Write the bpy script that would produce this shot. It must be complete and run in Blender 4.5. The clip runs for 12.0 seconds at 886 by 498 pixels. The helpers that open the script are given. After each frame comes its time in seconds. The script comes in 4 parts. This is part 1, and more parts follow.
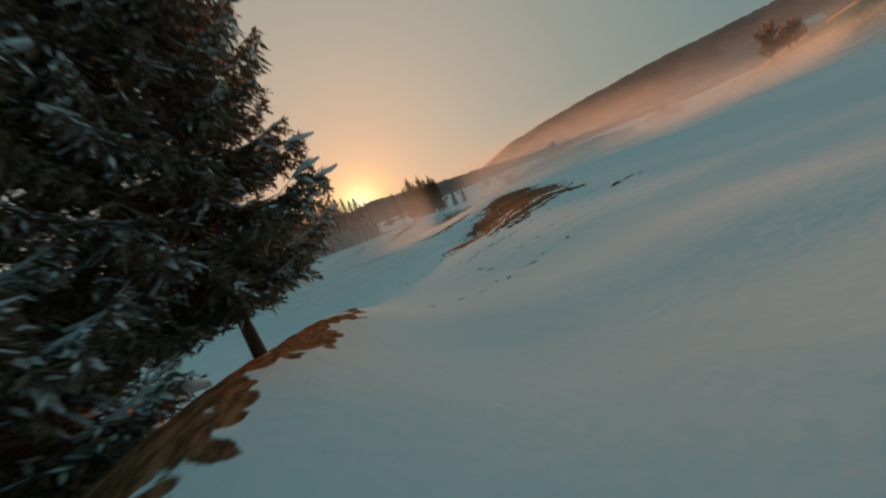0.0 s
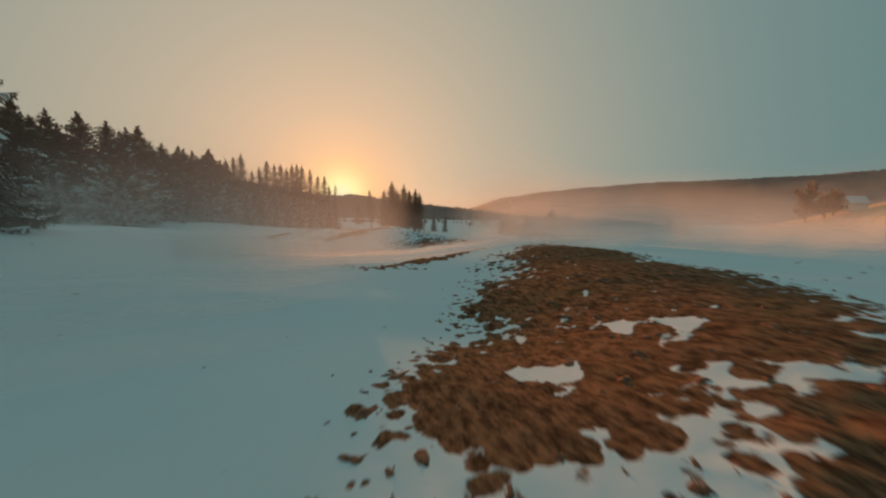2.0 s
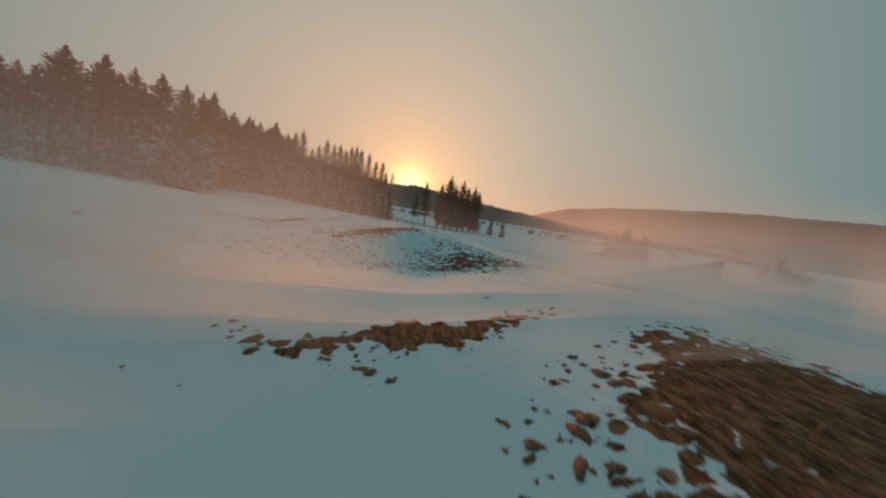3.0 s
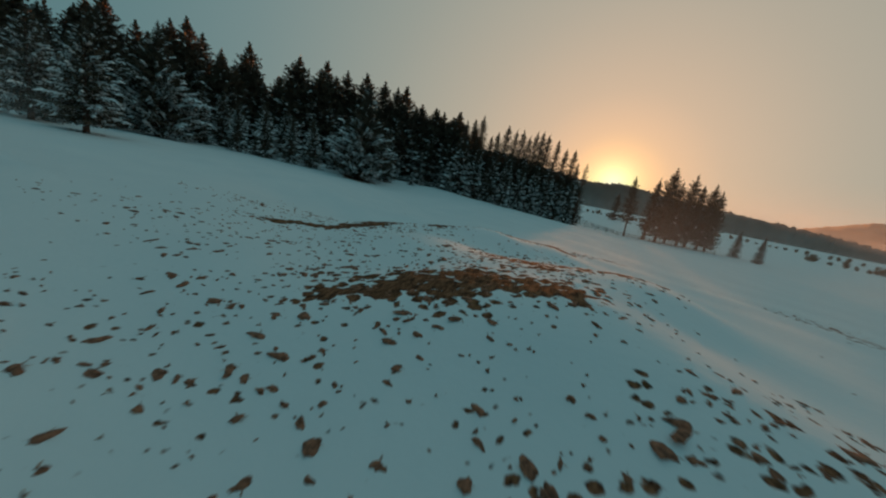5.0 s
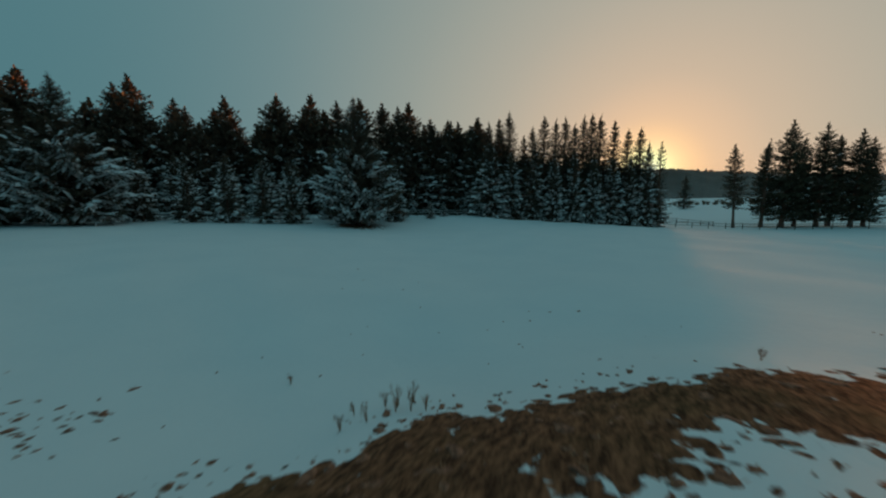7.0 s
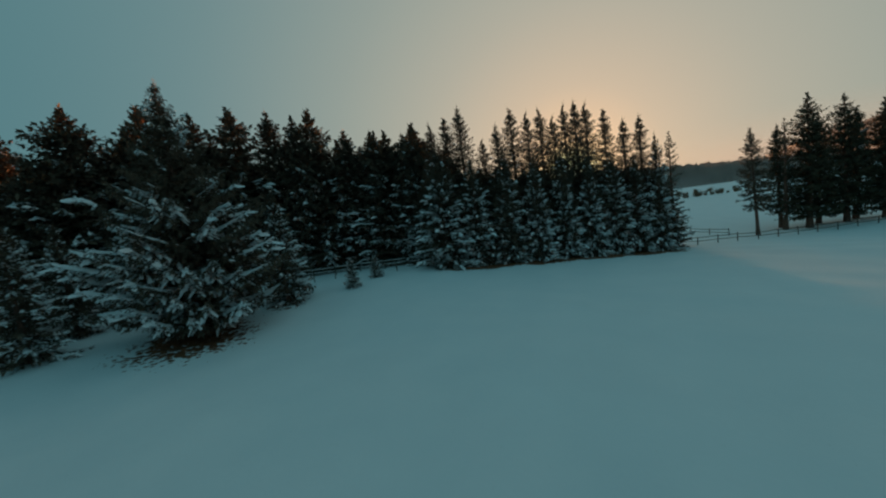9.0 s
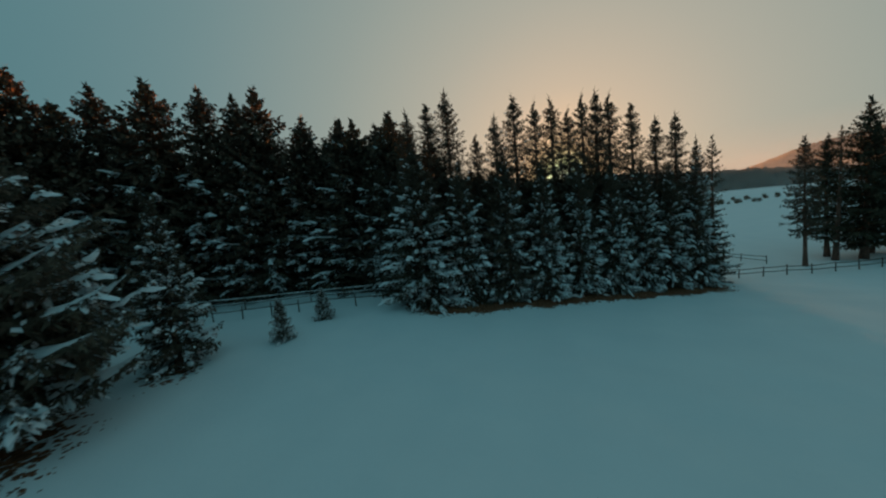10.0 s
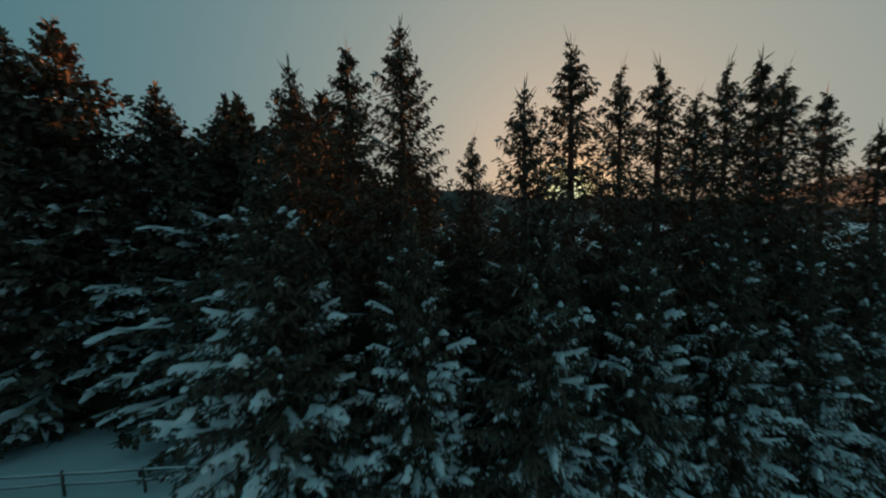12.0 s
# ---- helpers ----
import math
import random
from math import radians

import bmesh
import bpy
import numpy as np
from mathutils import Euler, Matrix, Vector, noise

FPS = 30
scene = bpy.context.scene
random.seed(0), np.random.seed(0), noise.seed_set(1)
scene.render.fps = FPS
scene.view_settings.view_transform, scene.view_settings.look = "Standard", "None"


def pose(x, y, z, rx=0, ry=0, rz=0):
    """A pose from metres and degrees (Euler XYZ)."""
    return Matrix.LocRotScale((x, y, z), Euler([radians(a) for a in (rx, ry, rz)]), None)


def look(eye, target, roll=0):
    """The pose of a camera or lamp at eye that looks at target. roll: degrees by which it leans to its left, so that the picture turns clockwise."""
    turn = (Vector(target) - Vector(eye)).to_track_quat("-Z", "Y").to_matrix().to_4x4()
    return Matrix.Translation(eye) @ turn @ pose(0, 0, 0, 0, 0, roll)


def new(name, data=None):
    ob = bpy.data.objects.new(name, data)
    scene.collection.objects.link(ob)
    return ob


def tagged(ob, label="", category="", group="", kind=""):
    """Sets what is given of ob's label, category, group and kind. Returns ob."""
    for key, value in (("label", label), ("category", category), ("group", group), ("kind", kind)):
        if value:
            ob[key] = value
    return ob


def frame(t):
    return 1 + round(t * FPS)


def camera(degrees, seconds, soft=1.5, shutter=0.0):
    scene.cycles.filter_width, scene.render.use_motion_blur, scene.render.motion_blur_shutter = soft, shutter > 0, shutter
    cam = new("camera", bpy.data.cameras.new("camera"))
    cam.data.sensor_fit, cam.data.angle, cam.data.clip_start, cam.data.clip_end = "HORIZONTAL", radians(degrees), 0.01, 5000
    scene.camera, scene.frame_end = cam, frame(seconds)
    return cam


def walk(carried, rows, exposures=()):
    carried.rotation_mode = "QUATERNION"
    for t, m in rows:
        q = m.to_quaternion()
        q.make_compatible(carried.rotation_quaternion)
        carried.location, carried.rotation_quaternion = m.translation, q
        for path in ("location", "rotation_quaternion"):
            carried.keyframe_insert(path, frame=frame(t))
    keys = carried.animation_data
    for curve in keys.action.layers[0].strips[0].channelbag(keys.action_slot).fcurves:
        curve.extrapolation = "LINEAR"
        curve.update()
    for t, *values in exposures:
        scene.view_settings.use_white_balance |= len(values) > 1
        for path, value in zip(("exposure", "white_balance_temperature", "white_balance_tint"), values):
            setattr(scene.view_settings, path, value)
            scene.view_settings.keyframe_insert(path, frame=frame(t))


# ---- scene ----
cam = camera(105.6, 12.0, soft=2.1, shutter=0.2)
PATH = [
    (0, (-3.073, -4.13, -1.89), (-2.623, -2.204, -2.187), -22.2),
    (0.5, (-2.907, 0.228, -2.457), (-2.289, 2.11, -2.73), -16.3),
    (1, (-1.766, 4.726, -2.918), (-1.053, 6.58, -3.156), -10.6),
    (1.5, (-0.958, 8.137, -3.031), (-0.207, 9.978, -3.24), -4.3),
    (2, (1.115, 12.042, -2.973), (1.801, 13.911, -3.155), 1.3),
    (2.5, (2.967, 16.236, -2.692), (3.517, 18.15, -2.881), 5.6),
    (4.3, (7.321, 30.687, -1.964), (7.027, 32.632, -2.323), 12.1),
    (4.5, (7.298, 32.59, -1.948), (6.893, 34.511, -2.328), 12.0),
    (5, (6.842, 37.517, -1.945), (6.164, 39.35, -2.369), 11.0),
    (5.5, (5.622, 41.611, -2.125), (4.752, 43.361, -2.546), 9.6),
    (6, (3.521, 46.071, -2.424), (2.555, 47.779, -2.811), 6.9),
    (6.5, (1.649, 50.448, -2.569), (0.68, 52.165, -2.907), 3.4),
    (7, (-0.355, 55.181, -2.378), (-1.268, 56.936, -2.668), -1.0),
    (7.2, (-1.162, 57.192, -2.288), (-2.042, 58.969, -2.551), -2.2),
    (8.8, (-8.293, 74.064, 0.224), (-8.952, 75.941, 0.02), -7.9),
    (9, (-8.978, 76.075, 0.372), (-9.61, 77.963, 0.173), -7.7),
    (9.5, (-10.002, 80.791, 1.128), (-10.598, 82.689, 0.918), -6.7),
    (10, (-10.762, 86.137, 2.11), (-11.336, 88.04, 1.889), -5.6),
    (10.5, (-11.486, 90.928, 2.835), (-12.038, 92.841, 2.646), -4.4),
    (11, (-12.181, 96.017, 3.741), (-12.726, 97.935, 3.581), -2.8),
    (11.5, (-12.839, 100.494, 4.601), (-13.394, 102.41, 4.459), -1.5),
    (12, (-13.603, 105.432, 5.792), (-14.183, 107.339, 5.625), -1.5),
]
walk(cam, [(t, look(eye, target, roll)) for t, eye, target, roll in PATH],
     [(0, 0.04, 6580, 11), (1.0, 0.09, 6850, 11), (2.0, 0.15, 7000, 10), (2.7, 0.11, 6600, 11), (4.3, 0.04, 6450, 8), (5.5, -0.02, 6250, 6), (7, -0.02, 6000, 3), (9, 0.03, 5930, 0), (12, -0.06, 5870, 3)])

# ---------------------------------------------------------------- light
SUN_AZ, SUN_EL = radians(3.5), radians(3.4)      # azimuth from +y towards +x
SUN_DIR = Vector((math.sin(SUN_AZ) * math.cos(SUN_EL), math.cos(SUN_AZ) * math.cos(SUN_EL), math.sin(SUN_EL)))

world = bpy.data.worlds.new("evening_sky")
scene.world = world
world.use_nodes = True
wn, wl = world.node_tree.nodes, world.node_tree.links
wn.clear()
w_out = wn.new("ShaderNodeOutputWorld")
w_bg = wn.new("ShaderNodeBackground")
w_tc = wn.new("ShaderNodeTexCoord")
w_dot = wn.new("ShaderNodeVectorMath")
w_dot.operation = "DOT_PRODUCT"
w_dot.inputs[1].default_value = SUN_DIR
w_norm = wn.new("ShaderNodeVectorMath")
w_norm.operation = "NORMALIZE"
w_acos = wn.new("ShaderNodeMath")
w_acos.operation = "ARCCOSINE"
w_div = wn.new("ShaderNodeMath")
w_div.operation = "DIVIDE"
w_div.inputs[1].default_value = math.pi
w_ramp = wn.new("ShaderNodeValToRGB")


def lin(r, g, b):
    """A linear colour from 0..255 display values."""
    return tuple(((c / 255 + 0.055) / 1.055) ** 2.4 if c > 10 else c / 255 / 12.92 for c in (r, g, b))


SKY = [(0.0, (255, 208, 150), 2.6), (2.4, (255, 202, 146), 1.5), (4.8, (249, 199, 149), 1.03), (7.5, (230, 188, 153), 1), (13, (207, 179, 153), 1),
       (24, (178, 167, 150), 1), (38, (151, 153, 143), 1), (56, (111, 133, 134), 1), (78, (81, 117, 122), 1), (100, (83, 120, 126), 1), (180, (81, 118, 124), 1)]
w_ramp.color_ramp.interpolation = "B_SPLINE"
els = w_ramp.color_ramp.elements
for n, (a, c, k) in enumerate(SKY):
    e = els[n] if n < 2 else els.new(0.5)
    e.position = a / 180
for e, (a, c, k) in zip(els, SKY):
    e.position, e.color = a / 180, (*[k * v for v in lin(*c)], 1)
w_sky = wn.new("ShaderNodeTexSky")
w_sky.sky_type = "NISHITA"
w_sky.sun_disc = False
w_sky.sun_elevation, w_sky.sun_rotation = SUN_EL, SUN_AZ
w_sky.air_density, w_sky.dust_density = 1.2, 1.5
w_add = wn.new("ShaderNodeMix")
w_add.data_type, w_add.blend_type = "RGBA", "ADD"
w_add.inputs["Factor"].default_value = 0.004
for a, b in ((w_tc.outputs["Generated"], w_norm.inputs[0]), (w_norm.outputs[0], w_dot.inputs[0]), (w_dot.outputs["Value"], w_acos.inputs[0]),
             (w_acos.outputs[0], w_div.inputs[0]), (w_div.outputs[0], w_ramp.inputs[0]), (w_ramp.outputs[0], w_add.inputs["A"]),
             (w_sky.outputs[0], w_add.inputs["B"]), (w_add.outputs["Result"], w_bg.inputs[0]), (w_bg.outputs[0], w_out.inputs[0])):
    wl.new(a, b)
w_bg.inputs[1].default_value = 1.0

sun = new("sun", bpy.data.lights.new("sun", "SUN"))
sun.data.energy, sun.data.angle, sun.data.color = 7.0, radians(2.8), (1.0, 0.34, 0.10)
sun.matrix_world = look(SUN_DIR * 300, (0, 0, 0))

# ---------------------------------------------------------------- materials


def material(name, rough=0.8):
    m = bpy.data.materials.new(name)
    m.use_nodes = True
    b = m.node_tree.nodes["Principled BSDF"]
    b.inputs["Roughness"].default_value = rough
    return m, m.node_tree.nodes, m.node_tree.links, b


def mixed(nodes, links, fac, a, b):
    """A colour mix; fac, a and b are sockets or values."""
    n = nodes.new("ShaderNodeMix")
    n.data_type = "RGBA"
    for key, v in (("Factor", fac), ("A", a), ("B", b)):
        s = n.inputs[key]
        if isinstance(v, bpy.types.NodeSocket):
            links.new(v, s)
        else:
            s.default_value = v if key == "Factor" else (*v, 1)
    return n.outputs["Result"]


def noise_of(nodes, links, scale, detail=4.0, rough=0.55, coord=None, stretch=None):
    n = nodes.new("ShaderNodeTexNoise")
    n.inputs["Scale"].default_value, n.inputs["Detail"].default_value, n.inputs["Roughness"].default_value = scale, detail, rough
    if coord is None:
        tc = nodes.new("ShaderNodeTexCoord")
        coord = tc.outputs["Object"]
    if stretch:
        mp = nodes.new("ShaderNodeMapping")
        mp.inputs["Scale"].default_value = stretch
        links.new(coord, mp.inputs[0])
        coord = mp.outputs[0]
    links.new(coord, n.inputs["Vector"])
    return n.outputs["Fac"]


def span(nodes, links, value, lo, hi):
    n = nodes.new("ShaderNodeMapRange")
    n.interpolation_type = "SMOOTHSTEP"
    n.inputs["From Min"].default_value, n.inputs["From Max"].default_value = lo, hi
    links.new(value, n.inputs["Value"])
    return n.outputs["Result"]


def calc(nodes, links, op, a, b):
    n = nodes.new("ShaderNodeMath")
    n.operation = op
    for k, v in enumerate((a, b)):
        if isinstance(v, bpy.types.NodeSocket):
            links.new(v, n.inputs[k])
        else:
            n.inputs[k].default_value = v
    return n.outputs[0]


def bumped(nodes, links, bsdf, height, strength, distance):
    n = nodes.new("ShaderNodeBump")
    n.inputs["Strength"].default_value, n.inputs["Distance"].default_value = strength, distance
    links.new(height, n.inputs["Height"])
    links.new(n.outputs[0], bsdf.inputs["Normal"])


def ground_material():
    """Thin old snow over matted brown grass; the mesh's 'bare' attribute says how thin the snow lies."""
    m, n, l, b = material("snowy_meadow", 0.9)
    at = n.new("ShaderNodeAttribute")
    at.attribute_name = "bare"
    fine = noise_of(n, l, 4.2, 3, 0.5)
    mid = noise_of(n, l, 0.9, 4, 0.55)
    grain = noise_of(n, l, 14, 4, 0.65)
    nz = calc(n, l, "ADD", calc(n, l, "MULTIPLY", fine, 0.5), calc(n, l, "MULTIPLY", mid, 0.5))
    nz = calc(n, l, "ADD", calc(n, l, "MULTIPLY", nz, 0.85), calc(n, l, "MULTIPLY", grain, 0.15))
    vo = n.new("ShaderNodeTexVoronoi")
    vo.inputs["Scale"].default_value = 3.1
    vo.inputs["Randomness"].default_value = 1.0
    tc = n.new("ShaderNodeTexCoord")
    warp = n.new("ShaderNodeTexNoise")
    warp.inputs["Scale"].default_value, warp.inputs["Detail"].default_value = 2.2, 3
    l.new(tc.outputs["Object"], warp.inputs["Vector"])
    bent = n.new("ShaderNodeMix")
    bent.data_type, bent.blend_type = "RGBA", "ADD"
    bent.inputs["Factor"].default_value = 0.35
    l.new(tc.outputs["Object"], bent.inputs["A"])
    l.new(warp.outputs["Color"], bent.inputs["B"])
    l.new(bent.outputs["Result"], vo.inputs["Vector"])
    lump = calc(n, l, "MULTIPLY", calc(n, l, "SUBTRACT", 0.42, vo.outputs["Distance"]), 2.4)
    nz = calc(n, l, "ADD", calc(n, l, "MULTIPLY", calc(n, l, "SUBTRACT", nz, 0.5), 3.4), lump)
    open_ = span(n, l, calc(n, l, "ADD", at.outputs["Fac"], nz), 0.36, 0.66)
    snow = mixed(n, l, noise_of(n, l, 0.35, 5), (0.71, 0.79, 0.83), (0.82, 0.875, 0.895))
    dirt = span(n, l, noise_of(n, l, 7, 6, 0.7), 0.62, 0.78)
    snow = mixed(n, l, calc(n, l, "MULTIPLY", dirt, 0.18), snow, (0.30, 0.27, 0.22))
    worn = n.new("ShaderNodeAttribute")
    worn.attribute_name = "trod"
    # trodden grey snow, with the shade of the print hollows darkened into it
    trodden_shade = mixed(n, l, noise_of(n, l, 12, 4, 0.6), (0.08, 0.09, 0.09), (0.36, 0.40, 0.42))
    snow = mixed(n, l, span(n, l, worn.outputs["Fac"], 0.15, 0.8), snow, trodden_shade)
    straw = noise_of(n, l, 9, 6, 0.7, stretch=(1, 0.35, 1))
    grass = mixed(n, l, span(n, l, straw, 0.35, 0.68), (0.080, 0.037, 0.020), (0.39, 0.180, 0.095))
    # heathery, redder turf on the rises and the lip
    place = n.new("ShaderNodeSeparateXYZ")
    l.new(tc.outputs["Object"], place.inputs[0])
    red = mixed(n, l, span(n, l, straw, 0.35, 0.68), (0.065, 0.030, 0.018), (0.32, 0.145, 0.078))
    grass = mixed(n, l, span(n, l, place.outputs["Y"], 30, 42), grass, red)
    # paler straw colour, mixed in on the slope to the east
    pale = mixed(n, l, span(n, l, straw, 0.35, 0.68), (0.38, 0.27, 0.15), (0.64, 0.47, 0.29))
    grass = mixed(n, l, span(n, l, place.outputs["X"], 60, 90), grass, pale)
    grass = mixed(n, l, calc(n, l, "MULTIPLY", span(n, l, noise_of(n, l, 0.5, 3), 0.5, 0.72), 0.2), grass, (0.17, 0.135, 0.050))
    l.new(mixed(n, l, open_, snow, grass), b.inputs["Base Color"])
    hgt = calc(n, l, "ADD", calc(n, l, "MULTIPLY", straw, open_), calc(n, l, "MULTIPLY", fine, 0.3))
    hgt = calc(n, l, "SUBTRACT", hgt, calc(n, l, "MULTIPLY", open_, 0.7))
    bumped(n, l, b, hgt, 0.6, 0.06)
    b.inputs["Roughness"].default_value, b.inputs["Specular IOR Level"].default_value = 1.0, 0.08
    return m


def needle_material(name, dark, light):
    m, n, l, b = material(name, 0.75)
    g = n.new("ShaderNodeNewGeometry")
    o = n.new("ShaderNodeObjectInfo")
    c = mixed(n, l, g.outputs["Random Per Island"], dark, light)
    c = mixed(n, l, calc(n, l, "MULTIPLY", o.outputs["Random"], 0.45), c, tuple(0.6 * v for v in light))
    l.new(c, b.inputs["Base Color"])
    b.inputs["Specular IOR Level"].default_value = 0.2
    return m


def bark_material(name, dark, light):
    m, n, l, b = material(name, 0.9)
    f = noise_of(n, l, 7, 6, 0.7, stretch=(1, 1, 0.25))
    l.new(mixed(n, l, span(n, l, f, 0.35, 0.7), dark, light), b.inputs["Base Color"])
    bumped(n, l, b, f, 0.8, 0.03)
    return m


def snow_material():
    m, n, l, b = material("branch_snow", 0.7)
    f = noise_of(n, l, 6, 5, 0.6)
    l.new(mixed(n, l, f, (0.70, 0.73, 0.76), (0.90, 0.91, 0.92)), b.inputs["Base Color"])
    bumped(n, l, b, f, 0.5, 0.04)
    return m


def plain(name, a, b_, scale, rough=0.85, bump=0.0):
    m, n, l, b = material(name, rough)
    f = noise_of(n, l, scale, 6, 0.65)
    l.new(mixed(n, l, span(n, l, f, 0.3, 0.7), a, b_), b.inputs["Base Color"])
    if bump:
        bumped(n, l, b, f, 0.7, bump)
    return m


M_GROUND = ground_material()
M_NEEDLE = needle_material("spruce_needles", (0.074, 0.055, 0.042), (0.145, 0.117, 0.080))
M_DRY = needle_material("half_dry_spruce_needles", (0.13, 0.088, 0.062), (0.28, 0.205, 0.135))
M_PINE = needle_material("pine_needles", (0.045, 0.042, 0.030), (0.110, 0.098, 0.060))
M_BARK = bark_material("spruce_bark", (0.07, 0.040, 0.028), (0.22, 0.12, 0.085))
M_SNOW = snow_material()
M_WOOD = plain("weathered_fence_wood", (0.05, 0.042, 0.036), (0.15, 0.125, 0.10), 9, 0.9, 0.01)
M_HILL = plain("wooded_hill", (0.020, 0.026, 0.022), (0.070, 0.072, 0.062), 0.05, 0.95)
# paler than the near hill: distance haze is partly in this base colour
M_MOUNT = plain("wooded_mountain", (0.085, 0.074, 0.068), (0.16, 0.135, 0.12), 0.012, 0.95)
M_LIT_TIP = needle_material("lit_spruce_tips", (0.14, 0.060, 0.030), (0.30, 0.15, 0.075))
M_TWIG = needle_material("autumn_twigs", (0.17, 0.11, 0.07), (0.34, 0.235, 0.15))
M_BLADE = needle_material("dry_grass_blades", (0.16, 0.075, 0.042), (0.42, 0.22, 0.12))
M_TUFT = plain("matted_dry_grass", (0.080, 0.036, 0.022), (0.42, 0.18, 0.105), 11, 0.95, 0.02)
M_PLASTER = plain("white_plaster", (0.70, 0.68, 0.64), (0.82, 0.80, 0.76), 3, 0.9)
M_DARK = plain("dark_pane", (0.02, 0.024, 0.03), (0.04, 0.045, 0.05), 2, 0.15)

# ---------------------------------------------------------------- ground
# knolls and hollows: x, y, half length, half width, heading, height
BANK_KNOLLS = [
    (-5, -0.5, 6, 1.6, 82, 1.85), (-9, 7, 7, 4, 80, 0.04), (-4, 0, 9, 6, 70, -0.69), (-4.3, 4.9, 2.3, 0.7, 73, 0.20), (-11, 17, 8, 8, 0, -2.40), (-15.5, 31.5, 6, 5, 20, 1.1),
]
MOUND_KNOLLS = [
    (9.3, 20.5, 6.0, 2.0, 78, 0.41), (4.5, 18.8, 3.5, 2.0, 70, -0.67), (6, 13, 3.5, 3, 20, 0.16), (3, 25, 4, 4, 0, -0.18), (17, 27, 7, 6, 60, 0.51), (18, 37, 7, 6, 0, 0.12),
]
RISE_KNOLLS = [
    (2.0, 35.5, 5.0, 3.0, 10, -0.50), (5.6, 40.2, 3.0, 2.0, 0, -0.55), (5.2, 44.8, 3.2, 1.8, 15, 0.35), (8.8, 49.6, 3.2, 2.4, 45, 1.30), (9.5, 43, 3, 2.5, 0, 0.75), (0.8, 40.5, 4, 3, 0, -0.55),
    (-3.5, 47.8, 4, 3, 0, -0.26), (1.8, 50.5, 3, 2.5, 0, 0.73), (-2, 51.3, 2.5, 2, 0, -0.13), (-10, 44, 6, 5, 0, 0.20),
]
LIP_KNOLLS = [
    (0.5, 55.8, 4.0, 1.5, 35, 0.63), (3, 59.0, 4.0, 2.0, 50, 0.72), (1.6, 63, 3, 1.6, 40, 0.30), (-8.6, 54.6, 3.5, 3.5, 0, -0.27), (-11.5, 58.5, 5, 4, 0, -0.88),
    (-0.9, 59.2, 3.4, 1.3, 48, 0.42), (-5.6, 63.0, 5, 3, 40, -0.62), (4, 69.5, 6, 5, 0, 0.25), (-7, 71, 11, 8, 100, -1.17),
]
MEADOW_KNOLLS = [
    (-24, 110, 10, 10, 0, 0.60), (-34, 54, 16, 16, 0, 0.13), (-48, 98, 16, 16, 0, 0.54), (22, 75, 18, 18, 0, -0.53), (20, 135, 20, 20, 0, -1.34),
    (-30, 90, 10, 10, 0, -0.99), (-70, 60, 25, 25, 0, 0.08),
]
KNOLLS = BANK_KNOLLS + MOUND_KNOLLS + RISE_KNOLLS + LIP_KNOLLS + MEADOW_KNOLLS


def swell(x, y, a, b, ln, wd, head, h):
    c, s = math.cos(radians(head)), math.sin(radians(head))
    u, v = (x - a) * c + (y - b) * s, -(x - a) * s + (y - b) * c
    return h * np.exp(-(u / ln) ** 2 / 2 - (v / wd) ** 2 / 2)


def ground_z(x, y):
    """Height of the ground; x and y may be arrays."""
    x, y = np.asarray(x, float), np.asarray(y, float)
    near = 1 / (1 + np.exp((np.hypot(x, y - 60) - 120) / 15))
    z = -5.068 + -0.887 * x / 50 + -1.097 * (y - 50) / 50
    for knoll in KNOLLS:
        z = z + swell(x, y, *knoll)
    d = np.hypot(x, y - 60)
    out = -7.5 + 0.003 * np.clip(d - 150, 0, 400)
    # the slope that faces the sun, off to the east
    rise = 0.35 * 5 * np.log1p(np.exp(np.clip((87 - y) / 5, -30, 30)))
    slope = 38 * np.tanh(rise / 38) / (1 + np.exp(-(x - 108) / 9))
    z = z * near + (1 - near) * (out + swell(x, y, 120, 420, 160, 90, 20, 1.5)) + slope
    z = z + (0.07 * np.sin(0.9 * x + 0.4 * y + 1.3 * np.sin(0.31 * y)) * np.sin(0.53 * y - 0.35 * x) + 0.10 * np.sin(0.23 * x + 1) * np.sin(0.19 * y)) * near
    return z


def gz(x, y):
    return float(ground_z(x, y))


# bare patches with a firm edge: x, y, half length, half width, heading
BANK_BARE = [(-6.4, -0.6, 2.2, 1.2, 80)]
MOUND_BARE = [
    (8.6, 18.0, 3.6, 3.2, 60), (10.2, 22.4, 4.2, 2.5, 62), (4.4, 16.1, 2.6, 2.1, 8), (3.0, 15.0, 1.2, 0.85, 50), (6.6, 19.6, 2.4, 1.5, 60), (8.0, 15.5, 2.8, 1.3, 3), (4.3, 14.75, 1.7, 0.62, -3), (6.5, 14.6, 1.7, 0.72, -14), (6.5, 12.95, 2.5, 0.74, -2), (8.4, 12.7, 1.8, 0.8, -10),
    (4.7, 11.3, 0.75, 0.3, 10), (6.9, 11.7, 0.8, 0.3, 5), (5.6, 11.9, 0.6, 0.22, 5), (1.7, 14.1, 0.55, 0.13, -20), (5.8, 26.7, 2.4, 0.5, 15), (8.9, 8.95, 0.8, 0.16, -8), (10.0, 8.7, 0.4, 0.1, 0),
]
RIDGE_BARE = [(4.6, 45.5, 2.7, 1.1, 20), (2.9, 44.2, 1.5, 0.5, 35), (6.9, 45.5, 1.2, 0.5, 15)]
